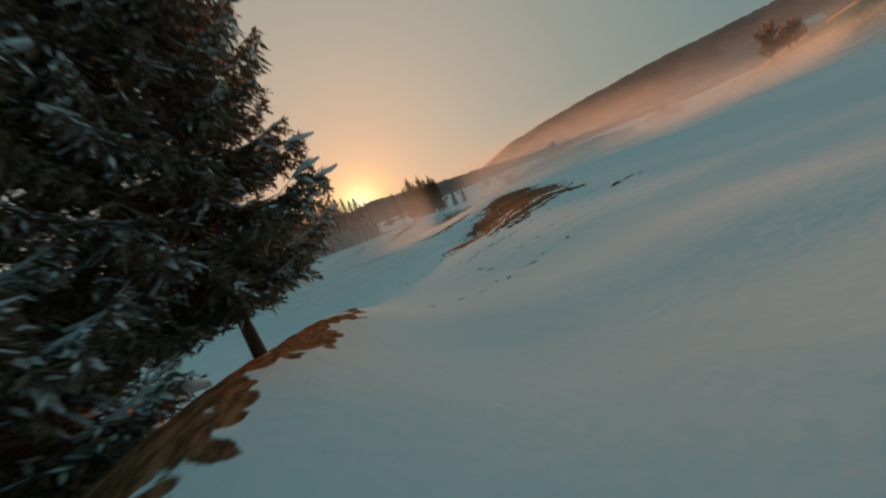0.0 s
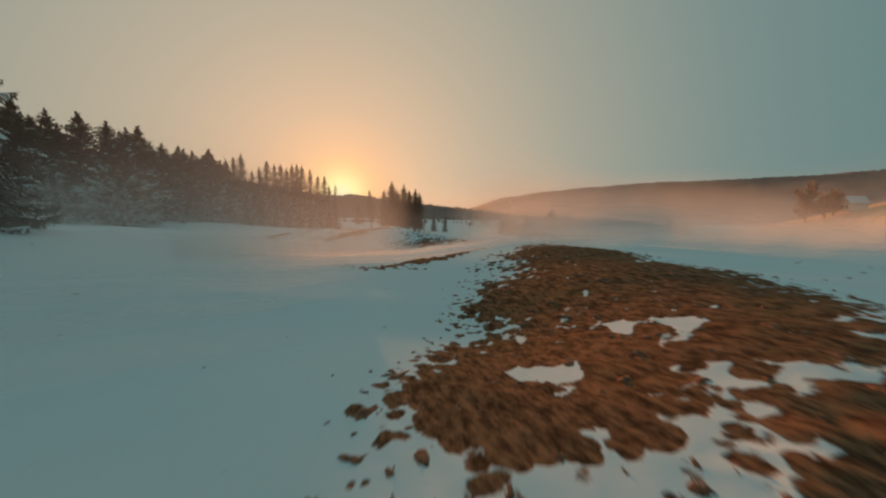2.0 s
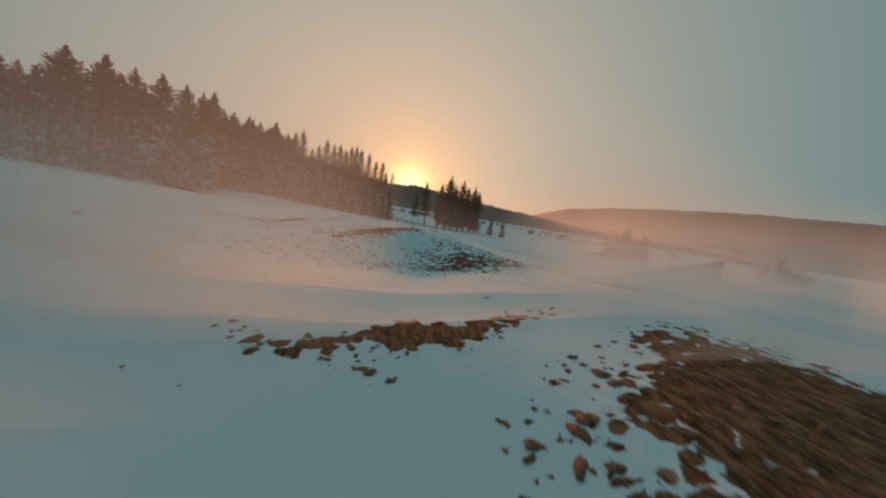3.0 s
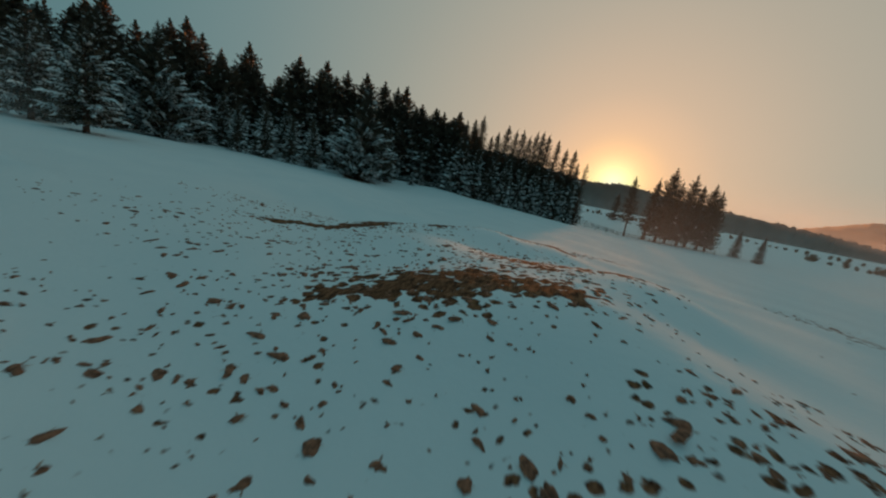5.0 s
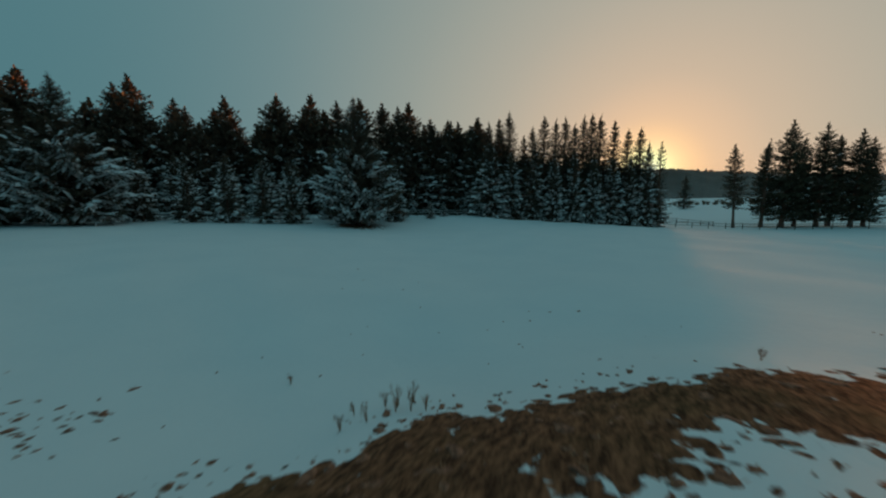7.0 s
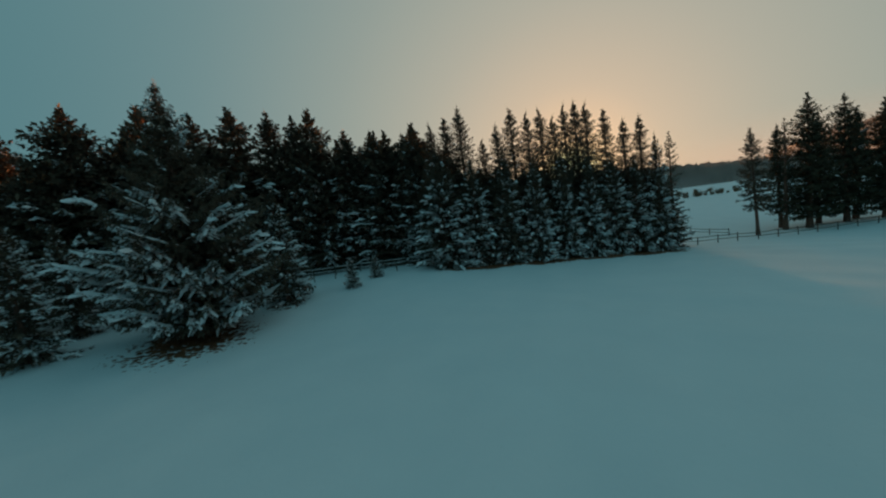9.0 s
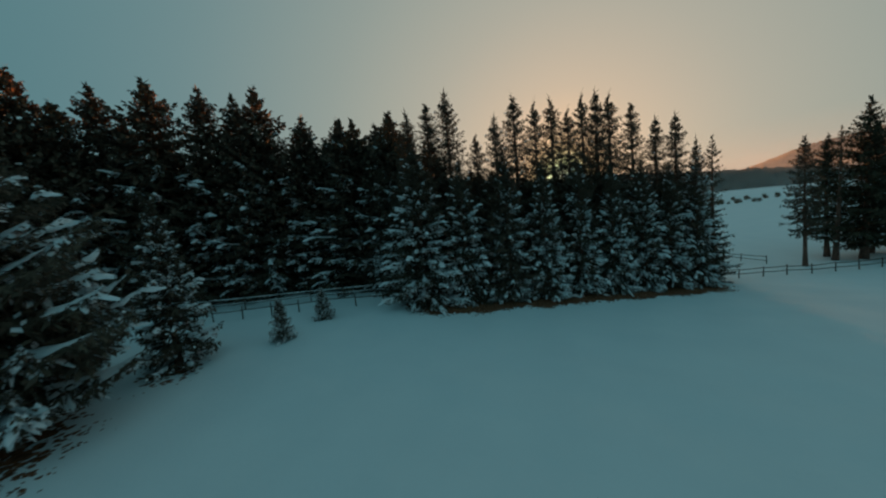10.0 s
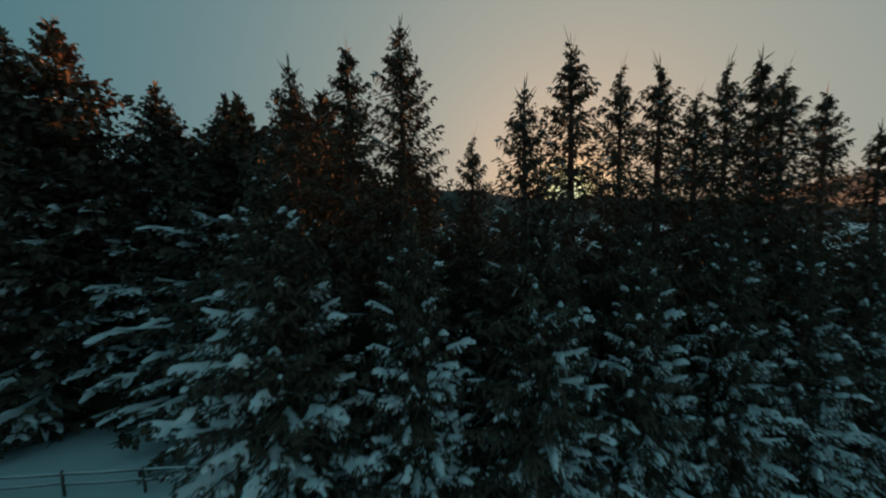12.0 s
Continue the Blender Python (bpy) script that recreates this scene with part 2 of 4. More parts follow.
RISE_BARE = [(9.6, 38.6, 2.6, 1.2, 70), (8.2, 36.6, 1.5, 1.1, 40), (12.4, 39.8, 2.2, 1.0, 40), (6.5, 50.4, 2.8, 1.3, 55), (8.2, 50.2, 1.8, 0.9, 20)]
LIP_BARE = [(-1.9, 57.0, 2.6, 1.3, 62), (-0.6, 59.3, 1.4, 1.1, 50), (3.2, 58.4, 0.7, 0.35, 30), (-0.1, 55.2, 0.8, 0.35, 40), (6.6, 62.0, 1.6, 0.5, 30)]
# runs of bare turf along the bank and the lip of the hollow: points of the line, half width
BARE_LINES = [
    ([(-5.9, -4.0), (-5.3, -1.5), (-4.95, 0.4), (-4.5, 2.3)], 0.62),
    ([(-4.5, 2.0), (-4.1, 3.6)], 0.36),
    ([(-4.1, 3.4), (-3.7, 5.2)], 0.19),
    ([(-9.0, 13.6), (-8.0, 15.0)], 0.16),
    ([(-5.4, 48.6), (-3.9, 50.3), (-3.0, 52.2), (-2.6, 54.0)], 0.46),
    ([(-3.0, 53.4), (-3.2, 55.6), (-3.0, 57.6), (-1.6, 59.4), (0.2, 60.8), (2.4, 61.6), (5.2, 63.4)], 1.05),
    ([(-4.3, 55.4), (-4.0, 57.6), (-2.6, 59.6)], 0.7),
]
# islands of snow left on the mound
SNOW_ISLES = [(4.1, 15.95, 0.45, 0.3, -30), (6.2, 16.2, 0.35, 0.2, -20), (6.45, 15.45, 0.5, 0.18, -15), (5.9, 13.74, 1.5, 0.15, -14)]
# thin snow with tufts showing through: x, y, half length, half width, heading, how bare
THIN = [
    (5.2, 20.4, 4.4, 1.0, 58, 1.15), (1.9, 15.6, 1.2, 0.6, 40, 0.8), (4.6, 12.2, 2.2, 1.0, 10, 0.75), (5.6, 13.6, 2.2, 0.5, -8, 1.35), (7.2, 27.0, 3.0, 0.6, 20, 1.2), (17.5, 36.6, 2.4, 1.2, 20, 2.0), (3.6, 26.0, 2.0, 0.35, -30, 1.5),
    (8.8, 39.0, 5.0, 3.4, 60, 1.40), (13.0, 41.0, 5.0, 2.8, 35, 1.2), (10.4, 43.0, 3.4, 1.8, 30, 1.2), (5.0, 37.0, 4.0, 3.5, 60, 0.80), (4.4, 45.2, 5.0, 2.4, 22, 1.15), (2.6, 42.0, 6.0, 4.4, 20, 0.84), (6.2, 51.2, 5.4, 3.6, 55, 1.15), (5.0, 51.2, 2.8, 1.5, 60, 1.6),
    (3.0, 48.4, 3.4, 2.2, 20, 0.85), (0.0, 37.0, 7.0, 4.0, 20, 0.72), (-1.5, 46.0, 7.0, 3.8, 20, 0.74), (-6.0, 44.6, 2.6, 0.7, 0, 0.85), (-8.0, 42.8, 4.0, 0.5, 30, 0.85), (-4.6, 49.4, 3.4, 1.3, 48, 1.05),
    (-8.0, 51.0, 5.5, 2.2, 20, 0.72),
]
THIN += [
    (-1.4, 52.2, 3.8, 1.8, 45, 0.84), (-0.2, 54.8, 2.4, 1.1, 40, 1.0), (0.8, 53.4, 2.6, 1.6, 40, 0.66), (3.0, 59.5, 4.0, 1.5, 45, 0.95), (6.0, 56.0, 4.4, 2.8, 40, 0.76), (8.5, 64.8, 3.4, 0.8, 25, 1.1),
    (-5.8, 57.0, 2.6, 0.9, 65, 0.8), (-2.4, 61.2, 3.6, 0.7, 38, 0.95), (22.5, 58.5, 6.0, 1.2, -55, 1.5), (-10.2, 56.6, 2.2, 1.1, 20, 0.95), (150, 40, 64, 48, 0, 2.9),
]
TREE_FEET = []       # bare needle litter under low crowns: x, y, radius, how bare


def round_off(x, y, a, b, ln, wd, head):
    """Squared distance from a patch's middle, 1 on its rim."""
    c, s = math.cos(radians(head)), math.sin(radians(head))
    p, q = (x - a) * c + (y - b) * s, -(x - a) * s + (y - b) * c
    return (p / ln) ** 2 + (q / wd) ** 2


def bareness(x, y):
    # rims wander a little, at two scales
    x = x + 0.22 * np.sin(2.3 * y + 1.1 * x) + 0.10 * np.sin(5.9 * y - 3.1 * x)
    y = y + 0.22 * np.sin(2.0 * x - 0.9 * y) + 0.10 * np.sin(6.7 * x + 2.3 * y)
    solid = np.zeros_like(x)
    for patch in BANK_BARE + MOUND_BARE + LIP_BARE:
        solid = np.maximum(solid, np.exp(-round_off(x, y, *patch) ** 2.2 * 0.7))
    for patch in RIDGE_BARE:
        solid = np.maximum(solid, 0.85 * np.exp(-round_off(x, y, *patch) ** 1.4 * 0.7))
    for patch in RISE_BARE:
        solid = np.maximum(solid, 0.62 * np.exp(-round_off(x, y, *patch) ** 1.6 * 0.7))
    for line, half in BARE_LINES:
        for (x0, y0), (x1, y1) in zip(line, line[1:]):
            u = np.clip(((x - x0) * (x1 - x0) + (y - y0) * (y1 - y0)) / ((x1 - x0) ** 2 + (y1 - y0) ** 2), 0, 1)
            d2 = ((x - x0 - u * (x1 - x0)) ** 2 + (y - y0 - u * (y1 - y0)) ** 2) / half ** 2
            solid = np.maximum(solid, np.exp(-d2 ** 2.2 * 0.7))
    for isle in SNOW_ISLES:
        solid = solid * (1 - np.exp(-round_off(x, y, *isle) ** 2.2 * 0.7))
    thin = np.zeros_like(x)
    for *patch, h in THIN:
        thin = np.maximum(thin, h * np.exp(-round_off(x, y, *patch) ** 1.2 * 0.7))
    v = -0.95 + thin + (2.85 - thin) * solid
    for a, b, r, h in TREE_FEET:
        v = v + h * np.exp(-(((x - a) ** 2 + (y - b) ** 2) / r ** 2) ** 1.5)
    return np.clip(v, -1, 2.2)


def mesh_of(name, verts, faces, mat, smooth=True):
    me = bpy.data.meshes.new(name)
    me.from_pydata(verts, [], faces)
    me.materials.append(mat)
    me.polygons.foreach_set("use_smooth", [smooth] * len(me.polygons))
    me.update()
    return me


def graded(lo, hi, fine_lo, fine_hi, step, grow=1.16):
    """Grid lines: evenly spaced in the middle, ever wider outside."""
    mid = list(np.arange(fine_lo, fine_hi + step / 2, step))
    left, right, d = [], [], step
    v = fine_lo
    while v > lo:
        d = min(d * grow, 160)
        v -= d
        left.append(v)
    d, v = step, mid[-1]
    while v < hi:
        d = min(d * grow, 160)
        v += d
        right.append(v)
    return np.array(left[::-1] + mid + right)


def grid_faces(nx, ny):
    i, j = np.meshgrid(np.arange(ny - 1), np.arange(nx - 1), indexing="ij")
    a = (i * nx + j).ravel()
    return np.stack([a, a + 1, a + 1 + nx, a + nx], -1)


# trails of old prints trodden through the thin snow: from, to, gap, scatter, size
TRAILS = [
    ((-7.0, 11.9), (1.0, 13.0), 0.5, 0.14, 1.0), ((0.2, 9.95), (5.4, 9.8), 0.24, 0.13, 0.72), ((0.9, 9.35), (2.7, 9.6), 0.2, 0.14, 0.75), ((2.2, 9.95), (4.0, 9.7), 0.24, 0.12, 0.7), ((5.4, 9.9), (9.6, 9.6), 0.3, 0.2, 0.75),
    ((-2.4, 4.6), (3.6, 5.2), 0.5, 0.1, 0.85), ((0.55, 7.15), (0.75, 6.2), 0.3, 0.05, 1.0), ((2.1, 6.8), (6.2, 7.6), 0.9, 0.25, 0.8), ((1.0, 13.4), (6.9, 12.5), 0.35, 0.2, 0.75), ((-2.8, 12.9), (2.4, 10.6), 0.5, 0.5, 0.45), ((-2.6, 11.4), (1.2, 11.8), 0.5, 0.4, 0.45),
]


def prints():
    """Middle, heading, half length and half width of every print."""
    rng = random.Random(4)
    for (x0, y0), (x1, y1), gap, jit, size in TRAILS:
        ln = math.hypot(x1 - x0, y1 - y0)
        for k in range(int(ln / gap)):
            if rng.random() < 0.12:
                continue
            t = (k + rng.uniform(-0.25, 0.25)) * gap / ln
            s = size * rng.uniform(0.45, 0.9)
            yield (x0 + (x1 - x0) * t + rng.uniform(-jit, jit) * 0.4, y0 + (y1 - y0) * t + (0.09 if k % 2 else -0.09) + rng.uniform(-jit, jit),
                   math.atan2(y1 - y0, x1 - x0) + rng.uniform(-0.5, 0.5), 0.19 * s * rng.uniform(0.8, 1.4), 0.085 * s)


def build_ground():
    xs, ys = graded(-3200, 3200, -16, 26, 0.30), graded(-3200, 3400, -9, 70, 0.30)
    xs = np.unique(np.concatenate([xs, np.arange(72, 215, 2.5), np.arange(-7.0, 9.8, 0.08)]).round(3))
    xs = np.unique(np.concatenate([xs, np.arange(-36, -16, 0.7)]).round(3))
    ys = np.unique(np.concatenate([ys, np.arange(4.2, 13.6, 0.07), np.arange(86, 128, 0.7)]).round(3))
    gx, gy = np.meshgrid(xs, ys)
    x, y = gx.ravel(), gy.ravel()
    z, bare = ground_z(x, y), bareness(x, y)
    # small lumps of old snow, rougher on the turf
    close = 1 / (1 + np.exp((np.hypot(x - 2, y - 32) - 50) / 5))
    lumps = np.sin(3.1 * x + 1.7 * y + 2 * np.sin(0.9 * y)) * np.sin(2.7 * y - 1.1 * x + 2 * np.sin(1.1 * x))
    tufts = np.sin(8.3 * x - 3.1 * y + 2 * np.sin(2.3 * y)) * np.sin(7.1 * y + 2.9 * x + 2 * np.sin(2.9 * x))
    z = z + close * (0.006 * lumps + 0.0015 * tufts + np.clip(bare, 0, 0.6) * (0.03 + 0.05 * tufts))
    trod = np.zeros_like(z)
    for a, b, head, ln, wd in prints():
        i0, i1 = np.searchsorted(ys, (b - 0.8, b + 0.8))
        j0, j1 = np.searchsorted(xs, (a - 0.8, a + 0.8))
        px, py = gx[i0:i1, j0:j1] - a, gy[i0:i1, j0:j1] - b
        u, v = px * math.cos(head) + py * math.sin(head), -px * math.sin(head) + py * math.cos(head)
        v = v + 0.35 * wd * np.sin(u * 3 / ln + 5 * a)
        cell = np.exp(-((u / ln) ** 2 + (v / wd) ** 2) ** 2.2)
        view = trod.reshape(gx.shape)[i0:i1, j0:j1]
        np.maximum(view, cell, out=view)
    z = z - 0.02 * trod
    me = mesh_of("ground", np.stack([x, y, z], -1).tolist(), grid_faces(len(xs), len(ys)).tolist(), M_GROUND)
    me.attributes.new("bare", "FLOAT", "POINT").data.foreach_set("value", bare.astype(np.float32))
    me.attributes.new("trod", "FLOAT", "POINT").data.foreach_set("value", trod.astype(np.float32))
    tagged(new("ground", me), "snow-covered meadow with patches of matted brown grass", "ground", kind="structure")


# ---------------------------------------------------------------- hills
def build_hill(name, label, centre, dist, depth, profile, mat, rough, seed, jag):
    """A long ridge seen all round from the meadow: profile gives degrees of azimuth and of height."""
    rng = np.random.default_rng(seed)
    az = np.arange(profile[0][0], profile[-1][0], 0.22)
    el = np.interp(az, [p[0] for p in profile], [p[1] for p in profile])
    el = np.convolve(np.pad(el, 6, mode="edge"), np.ones(13) / 13, "valid")
    rows = [(0.0, -0.04), (0.12, 0.22), (0.3, 0.5), (0.5, 0.74), (0.7, 0.9), (0.85, 0.98), (1.0, 1.0), (1.25, 0.9), (1.8, 0.3), (2.2, -0.1)]
    verts = []
    wob = sum(a * np.sin(az * f + p) for a, f, p in ((0.35, 0.21, seed), (0.2, 0.55, seed * 2), (0.12, 1.1, seed * 3)))
    for d, h in rows:
        dd = dist + depth * (d + 0.12 * wob * (0.2 < d < 0.9))
        peak = dist + depth
        zz = peak * np.tan(np.radians(el)) * h + centre[2] + rough * h * rng.normal(0, 1, az.size) + jag * rng.random(az.size) * (h > 0.15)
        a = np.radians(az)
        verts += np.stack([centre[0] + dd * np.sin(a), centre[1] + dd * np.cos(a), zz], -1).tolist()
    me = mesh_of(name, verts, grid_faces(az.size, len(rows)).tolist(), mat)
    tagged(new(name, me), label, "hill", kind="structure")


# ---------------------------------------------------------------- helpers for things
def part(name, me, parent, label=""):
    ob = new(name, me)
    ob.parent = parent
    if label:
        ob["label"] = label
    return ob


def thing(name, label, category, group=""):
    return tagged(new(name), label, category, group)


def tube(points, radii, sides=7):
    """Vertices and faces of a tapered tube along points."""
    pts = np.asarray(points, float)
    verts, faces = [], []
    for k, (p, r) in enumerate(zip(pts, radii)):
        t = pts[min(k + 1, len(pts) - 1)] - pts[max(k - 1, 0)]
        t = t / (np.linalg.norm(t) + 1e-9)
        u = np.cross(t, (0.3, 0.9, 0.1) if abs(t[2]) > 0.8 else (0, 0, 1))
        u = u / np.linalg.norm(u)
        v = np.cross(t, u)
        for j in range(sides):
            a = 2 * math.pi * j / sides
            verts.append(p + r * (math.cos(a) * u + math.sin(a) * v))
    for k in range(len(pts) - 1):
        for j in range(sides):
            a, b = k * sides + j, k * sides + (j + 1) % sides
            faces.append((a, b, b + sides, a + sides))
    faces.append(tuple(range(sides))[::-1])
    faces.append(tuple(range((len(pts) - 1) * sides, len(pts) * sides)))
    return verts, faces


UP = np.array([0.0, 0.0, 1.0])


class Cloth:
    """Collects vertices and faces of many small leaves, strips and lumps."""

    def __init__(self):
        self.v, self.f, self.n = [], [], 0

    def kites(self, base, way, side, width):
        """Pointed quads: base points, vectors to the tips, unit side vectors, widths (arrays)."""
        k = len(base)
        mid = base + way * 0.42
        w = side * width[:, None] * 0.5
        self.v.append(np.stack([base, mid + w, base + way, mid - w], 1).reshape(-1, 3))
        self.f.append(self.n + np.arange(4 * k).reshape(k, 4))
        self.n += 4 * k

    def grid(self, pts):
        """A strip given as rows x columns x 3."""
        r, c = pts.shape[:2]
        self.v.append(pts.reshape(-1, 3))
        self.f.append(self.n + grid_faces(c, r))
        self.n += r * c

    def fingers(self, base, way, side, width, high):
        """Small ridged tongues: base points, vectors to the tips, unit side vectors, widths and heights (arrays)."""
        k = len(base)
        rows = []
        for t, w, u in ((-0.08, 0.35, 0.2), (0.3, 1.0, 1.0), (0.72, 0.8, 0.9), (1.04, 0.2, 0.1)):
            c, s = base + way * t, side * (width * w * 0.5)[:, None]
            rows.append(np.stack([c - s - UP * (high * 0.35)[:, None], c + UP * (high * u)[:, None], c + s - UP * (high * 0.35)[:, None]], 1))
        self.v.append(np.stack(rows, 1).reshape(-1, 3))
        self.f.append((self.n + np.arange(k)[:, None, None] * 12 + grid_faces(3, 4)[None]).reshape(-1, 4))
        self.n += 12 * k

    def mesh(self, name, mat, smooth=False, extra=None):
        more = extra[0] if extra and extra[0].v else Cloth()
        v = np.concatenate(self.v + more.v)
        f = np.concatenate(self.f + [q + self.n for q in more.f])
        me = bpy.data.meshes.new(name)
        me.vertices.add(len(v))
        me.vertices.foreach_set("co", v.astype(np.float32).ravel())
        me.loops.add(f.size)
        me.loops.foreach_set("vertex_index", f.astype(np.int32).ravel())
        me.polygons.add(len(f))
        me.polygons.foreach_set("loop_start", np.arange(0, f.size, 4, dtype=np.int32))
        me.polygons.foreach_set("loop_total", np.full(len(f), 4, dtype=np.int32))
        me.update(calc_edges=True)
        me.validate()
        me.materials.append(mat)
        me.polygons.foreach_set("use_smooth", [smooth] * len(me.polygons))
        if more.f:
            me.materials.append(extra[1])
            me.polygons.foreach_set("material_index", [0] * sum(len(q) for q in self.f) + [1] * sum(len(q) for q in more.f))
        return me


def spruce_meshes(name, seed, height, radius, clear=0.04, step=0.42, per=7, twig=0.17, leaf=0.10, snow=0.6, snow_top=0.7, droop=0.35, power=0.85, sparse=0.0,
                  sprigs=2, needle=None, lean=0.0, thick=1.0, slab=1.0, powder=0.36, slab_size=1.0, sweep=0.34, spray=0, lit_tips=False, outline=None, blanket=0.0):
    """Trunk, crown and snow meshes of one conifer, foot at the origin."""
    rng = np.random.default_rng(seed)
    zs = np.linspace(-0.3, height, 9)
    bend = lean * np.sin(np.linspace(0, 2.2, 9))
    trunk_r = (0.016 * height + 0.03) * thick
    tv, tf = tube(np.stack([bend, 0.4 * bend, zs], -1), [trunk_r * (1.35 if k == 0 else 1) * (1 - 0.95 * max(z, 0) / height) + 0.01 for k, z in enumerate(zs)], 9)
    green, white, brown = Cloth(), Cloth(), Cloth()
    z = max(clear * height, 0.25)
    spin = rng.random() * 6.28
    while z < height - 0.12:
        f = (z - clear * height) / (height * (1 - clear))
        reach = radius * (1 - f) ** power * (0.55 + 0.45 * min(1, f * 7 + 0.35)) + 0.06 + 0.002 * height
        if outline:
            reach = radius * np.interp(f, *outline)
        reach = min(reach, 0.08 + 0.26 * (height - z) + 0.07 * (height - z) ** 2)
        n = max(5, int(per * (0.75 + 0.5 * rng.random()) * (1 - 0.2 * f)))
        for k in range(n):
            if rng.random() < sparse:
                continue
            a = spin + 6.283 * (k + 0.7 * rng.random()) / n
            ln = reach * (0.72 + 0.42 * rng.random())
            out = np.array([math.cos(a), math.sin(a), 0.0])
            across = np.array([-math.sin(a), math.cos(a), 0.0])
            tilt = 0.75 * f ** 1.4 - droop * (1 - f) + rng.normal(0, 0.09)
            root = np.array([np.interp(z, zs, bend), 0.4 * np.interp(z, zs, bend), z + rng.normal(0, 0.30) * step])
            side_sway = rng.normal(0, 0.12)

            def axis(s):
                s = np.asarray(s)[:, None]
                return root + out * ln * s + across * (ln * side_sway * s * s) + UP * ln * (tilt * s + sweep * (1 - f) * (s ** 2.4 - 0.4 * s))

            count = max(6 if f > 0.5 else 4, int(ln / twig))
            s = np.clip(np.linspace(0.10 if ln < 1 else 0.16, 1.0, count) + rng.normal(0, 0.015, count), 0, 1)
            p = axis(s)
            bases, ways = [], []
            per_side = count * (1 + sprigs)
            for sign in (-1, 1):
                tl = (0.34 * ln * (1 - s) ** 0.7 + 0.04 + 0.08 * min(1.0, ln)) * (0.65 + 0.6 * rng.random(count))
                wy = out * 0.72 + sign * across * 0.75
                wy = wy + rng.normal(0, 0.16, (count, 3)) - UP * (0.20 + 0.25 * rng.random((count, 1)))
                wy = wy / np.linalg.norm(wy, axis=1)[:, None] * tl[:, None]
                bases.append(p)
                ways.append(wy)
                for q in range(sprigs):
                    t0 = 0.25 + 0.55 * rng.random((count, 1))
                    w2 = wy * 0.5 + np.cross(wy, UP) * rng.choice([-0.5, 0.5], (count, 1)) - UP * tl[:, None] * (0.1 + 0.35 * rng.random((count, 1)))
                    bases.append(p + wy * t0)
                    ways.append(w2 * 0.8)
            hang = p + rng.normal(0, 0.03, p.shape)
            bases.append(hang)
            ways.append(-UP * (0.10 + 0.22 * rng.random((count, 1))) * min(1.6, 0.5 + ln * 0.5) + out * 0.08 + rng.normal(0, 0.05, p.shape))
            tip = axis([0.86])
            bases.append(tip)
            ways.append((axis([1.0]) - tip) * 1.5 + rng.normal(0, 0.02, (1, 3)))
            B, W = np.concatenate(bases), np.concatenate(ways)
            S = np.cross(W, rng.normal(0, 0.5, W.shape) + UP)
            S = S / (np.linalg.norm(S, axis=1)[:, None] + 1e-9)
            wd = leaf * (0.7 + 0.7 * rng.random(len(B)))
            wd = np.minimum(wd, 0.6 * np.linalg.norm(W, axis=1) + 0.01)
            if spray:
                # every twig is a thin stem with short side sprays
                green.kites(B, W, S, wd * 0.45)
                for q in range(spray):
                    for sign in (-1, 1):
                        size = np.linalg.norm(W, axis=1)[:, None]
                        w2 = W * (0.30 - 0.04 * q) + S * sign * size * rng.uniform(0.16, 0.30, (len(B), 1)) - UP * size * rng.uniform(0.0, 0.12, (len(B), 1))
                        green.kites(B + W * ((q + rng.uniform(0.25, 0.75, (len(B), 1))) / spray * 0.8), w2, np.cross(w2, UP + rng.normal(0, 0.4, W.shape)) / (size * 0.35 + 1e-6), np.minimum(wd, 0.16 * size[:, 0]) * 1.1)
            else:
                green.kites(B, W, S, wd)
            # the bough itself
            bs = axis([0, 0.35, 0.7, 1.0])
            bw = np.array([0.035, 0.026, 0.016, 0.006])[:, None] * min(1.4, 0.35 + 0.35 * ln)
            green.grid(np.stack([bs + across * bw, bs - UP * bw, bs - across * bw], 1))
            load = snow * np.clip((snow_top - f) / 0.3 + 0.2, 0.08, 1) * rng.choice([0.05, 0.3, 0.8, 1.7])
            # powder on the twigs
            pick = rng.random(len(B)) < powder * load
            if pick.any():
                white.kites(B[pick] + W[pick] * rng.uniform(0.1, 0.5, (pick.sum(), 1)) + UP * 0.028, W[pick] * 0.5 + UP * 0.012, S[pick], wd[pick] * 1.5)
            # pads of snow: short lumps on the bough that hang over the side twigs near them
            for _ in range(2):
                if ln > 0.35 and rng.random() < 0.62 * load * slab:
                    s0 = rng.uniform(0.3, 0.92)
                    s1 = s0 + rng.uniform(0.14, 0.36)
                    run = np.nonzero((s >= s0) & (s <= s1))[0]
                    both = np.concatenate([run, run + per_side])
                    both = both[rng.random(both.size) < 0.7]
                    if both.size:
                        fw = W[both] * rng.uniform(0.5, 0.95, (both.size, 1)) - UP * (0.15 + 0.35 * (1 - f)) * np.linalg.norm(W[both], axis=1)[:, None]
                        fs = np.cross(fw, UP)
                        fs = fs / (np.linalg.norm(fs, axis=1)[:, None] + 1e-9)
                        wide = (0.028 + 0.030 * min(ln, 2.6)) * slab_size * rng.uniform(0.5, 1.3, both.size)
                        white.fingers(B[both] + UP * 0.02, fw, fs, wide, wide * rng.uniform(0.3, 0.6, both.size))
                    ss = np.linspace(s0, min(1.12, s1 + 0.08), 6)
                    c = axis(ss) + UP * 0.03 - UP * (np.clip(ss - 0.95, 0, 1) * ln * 0.8)[:, None]
                    hw = (0.018 + min(ln, 2.6) * rng.uniform(0.007, 0.022)) * slab_size * np.sin(np.linspace(0.45, 2.8, 6)) ** 0.6 * (0.6 + 0.8 * rng.random(6))
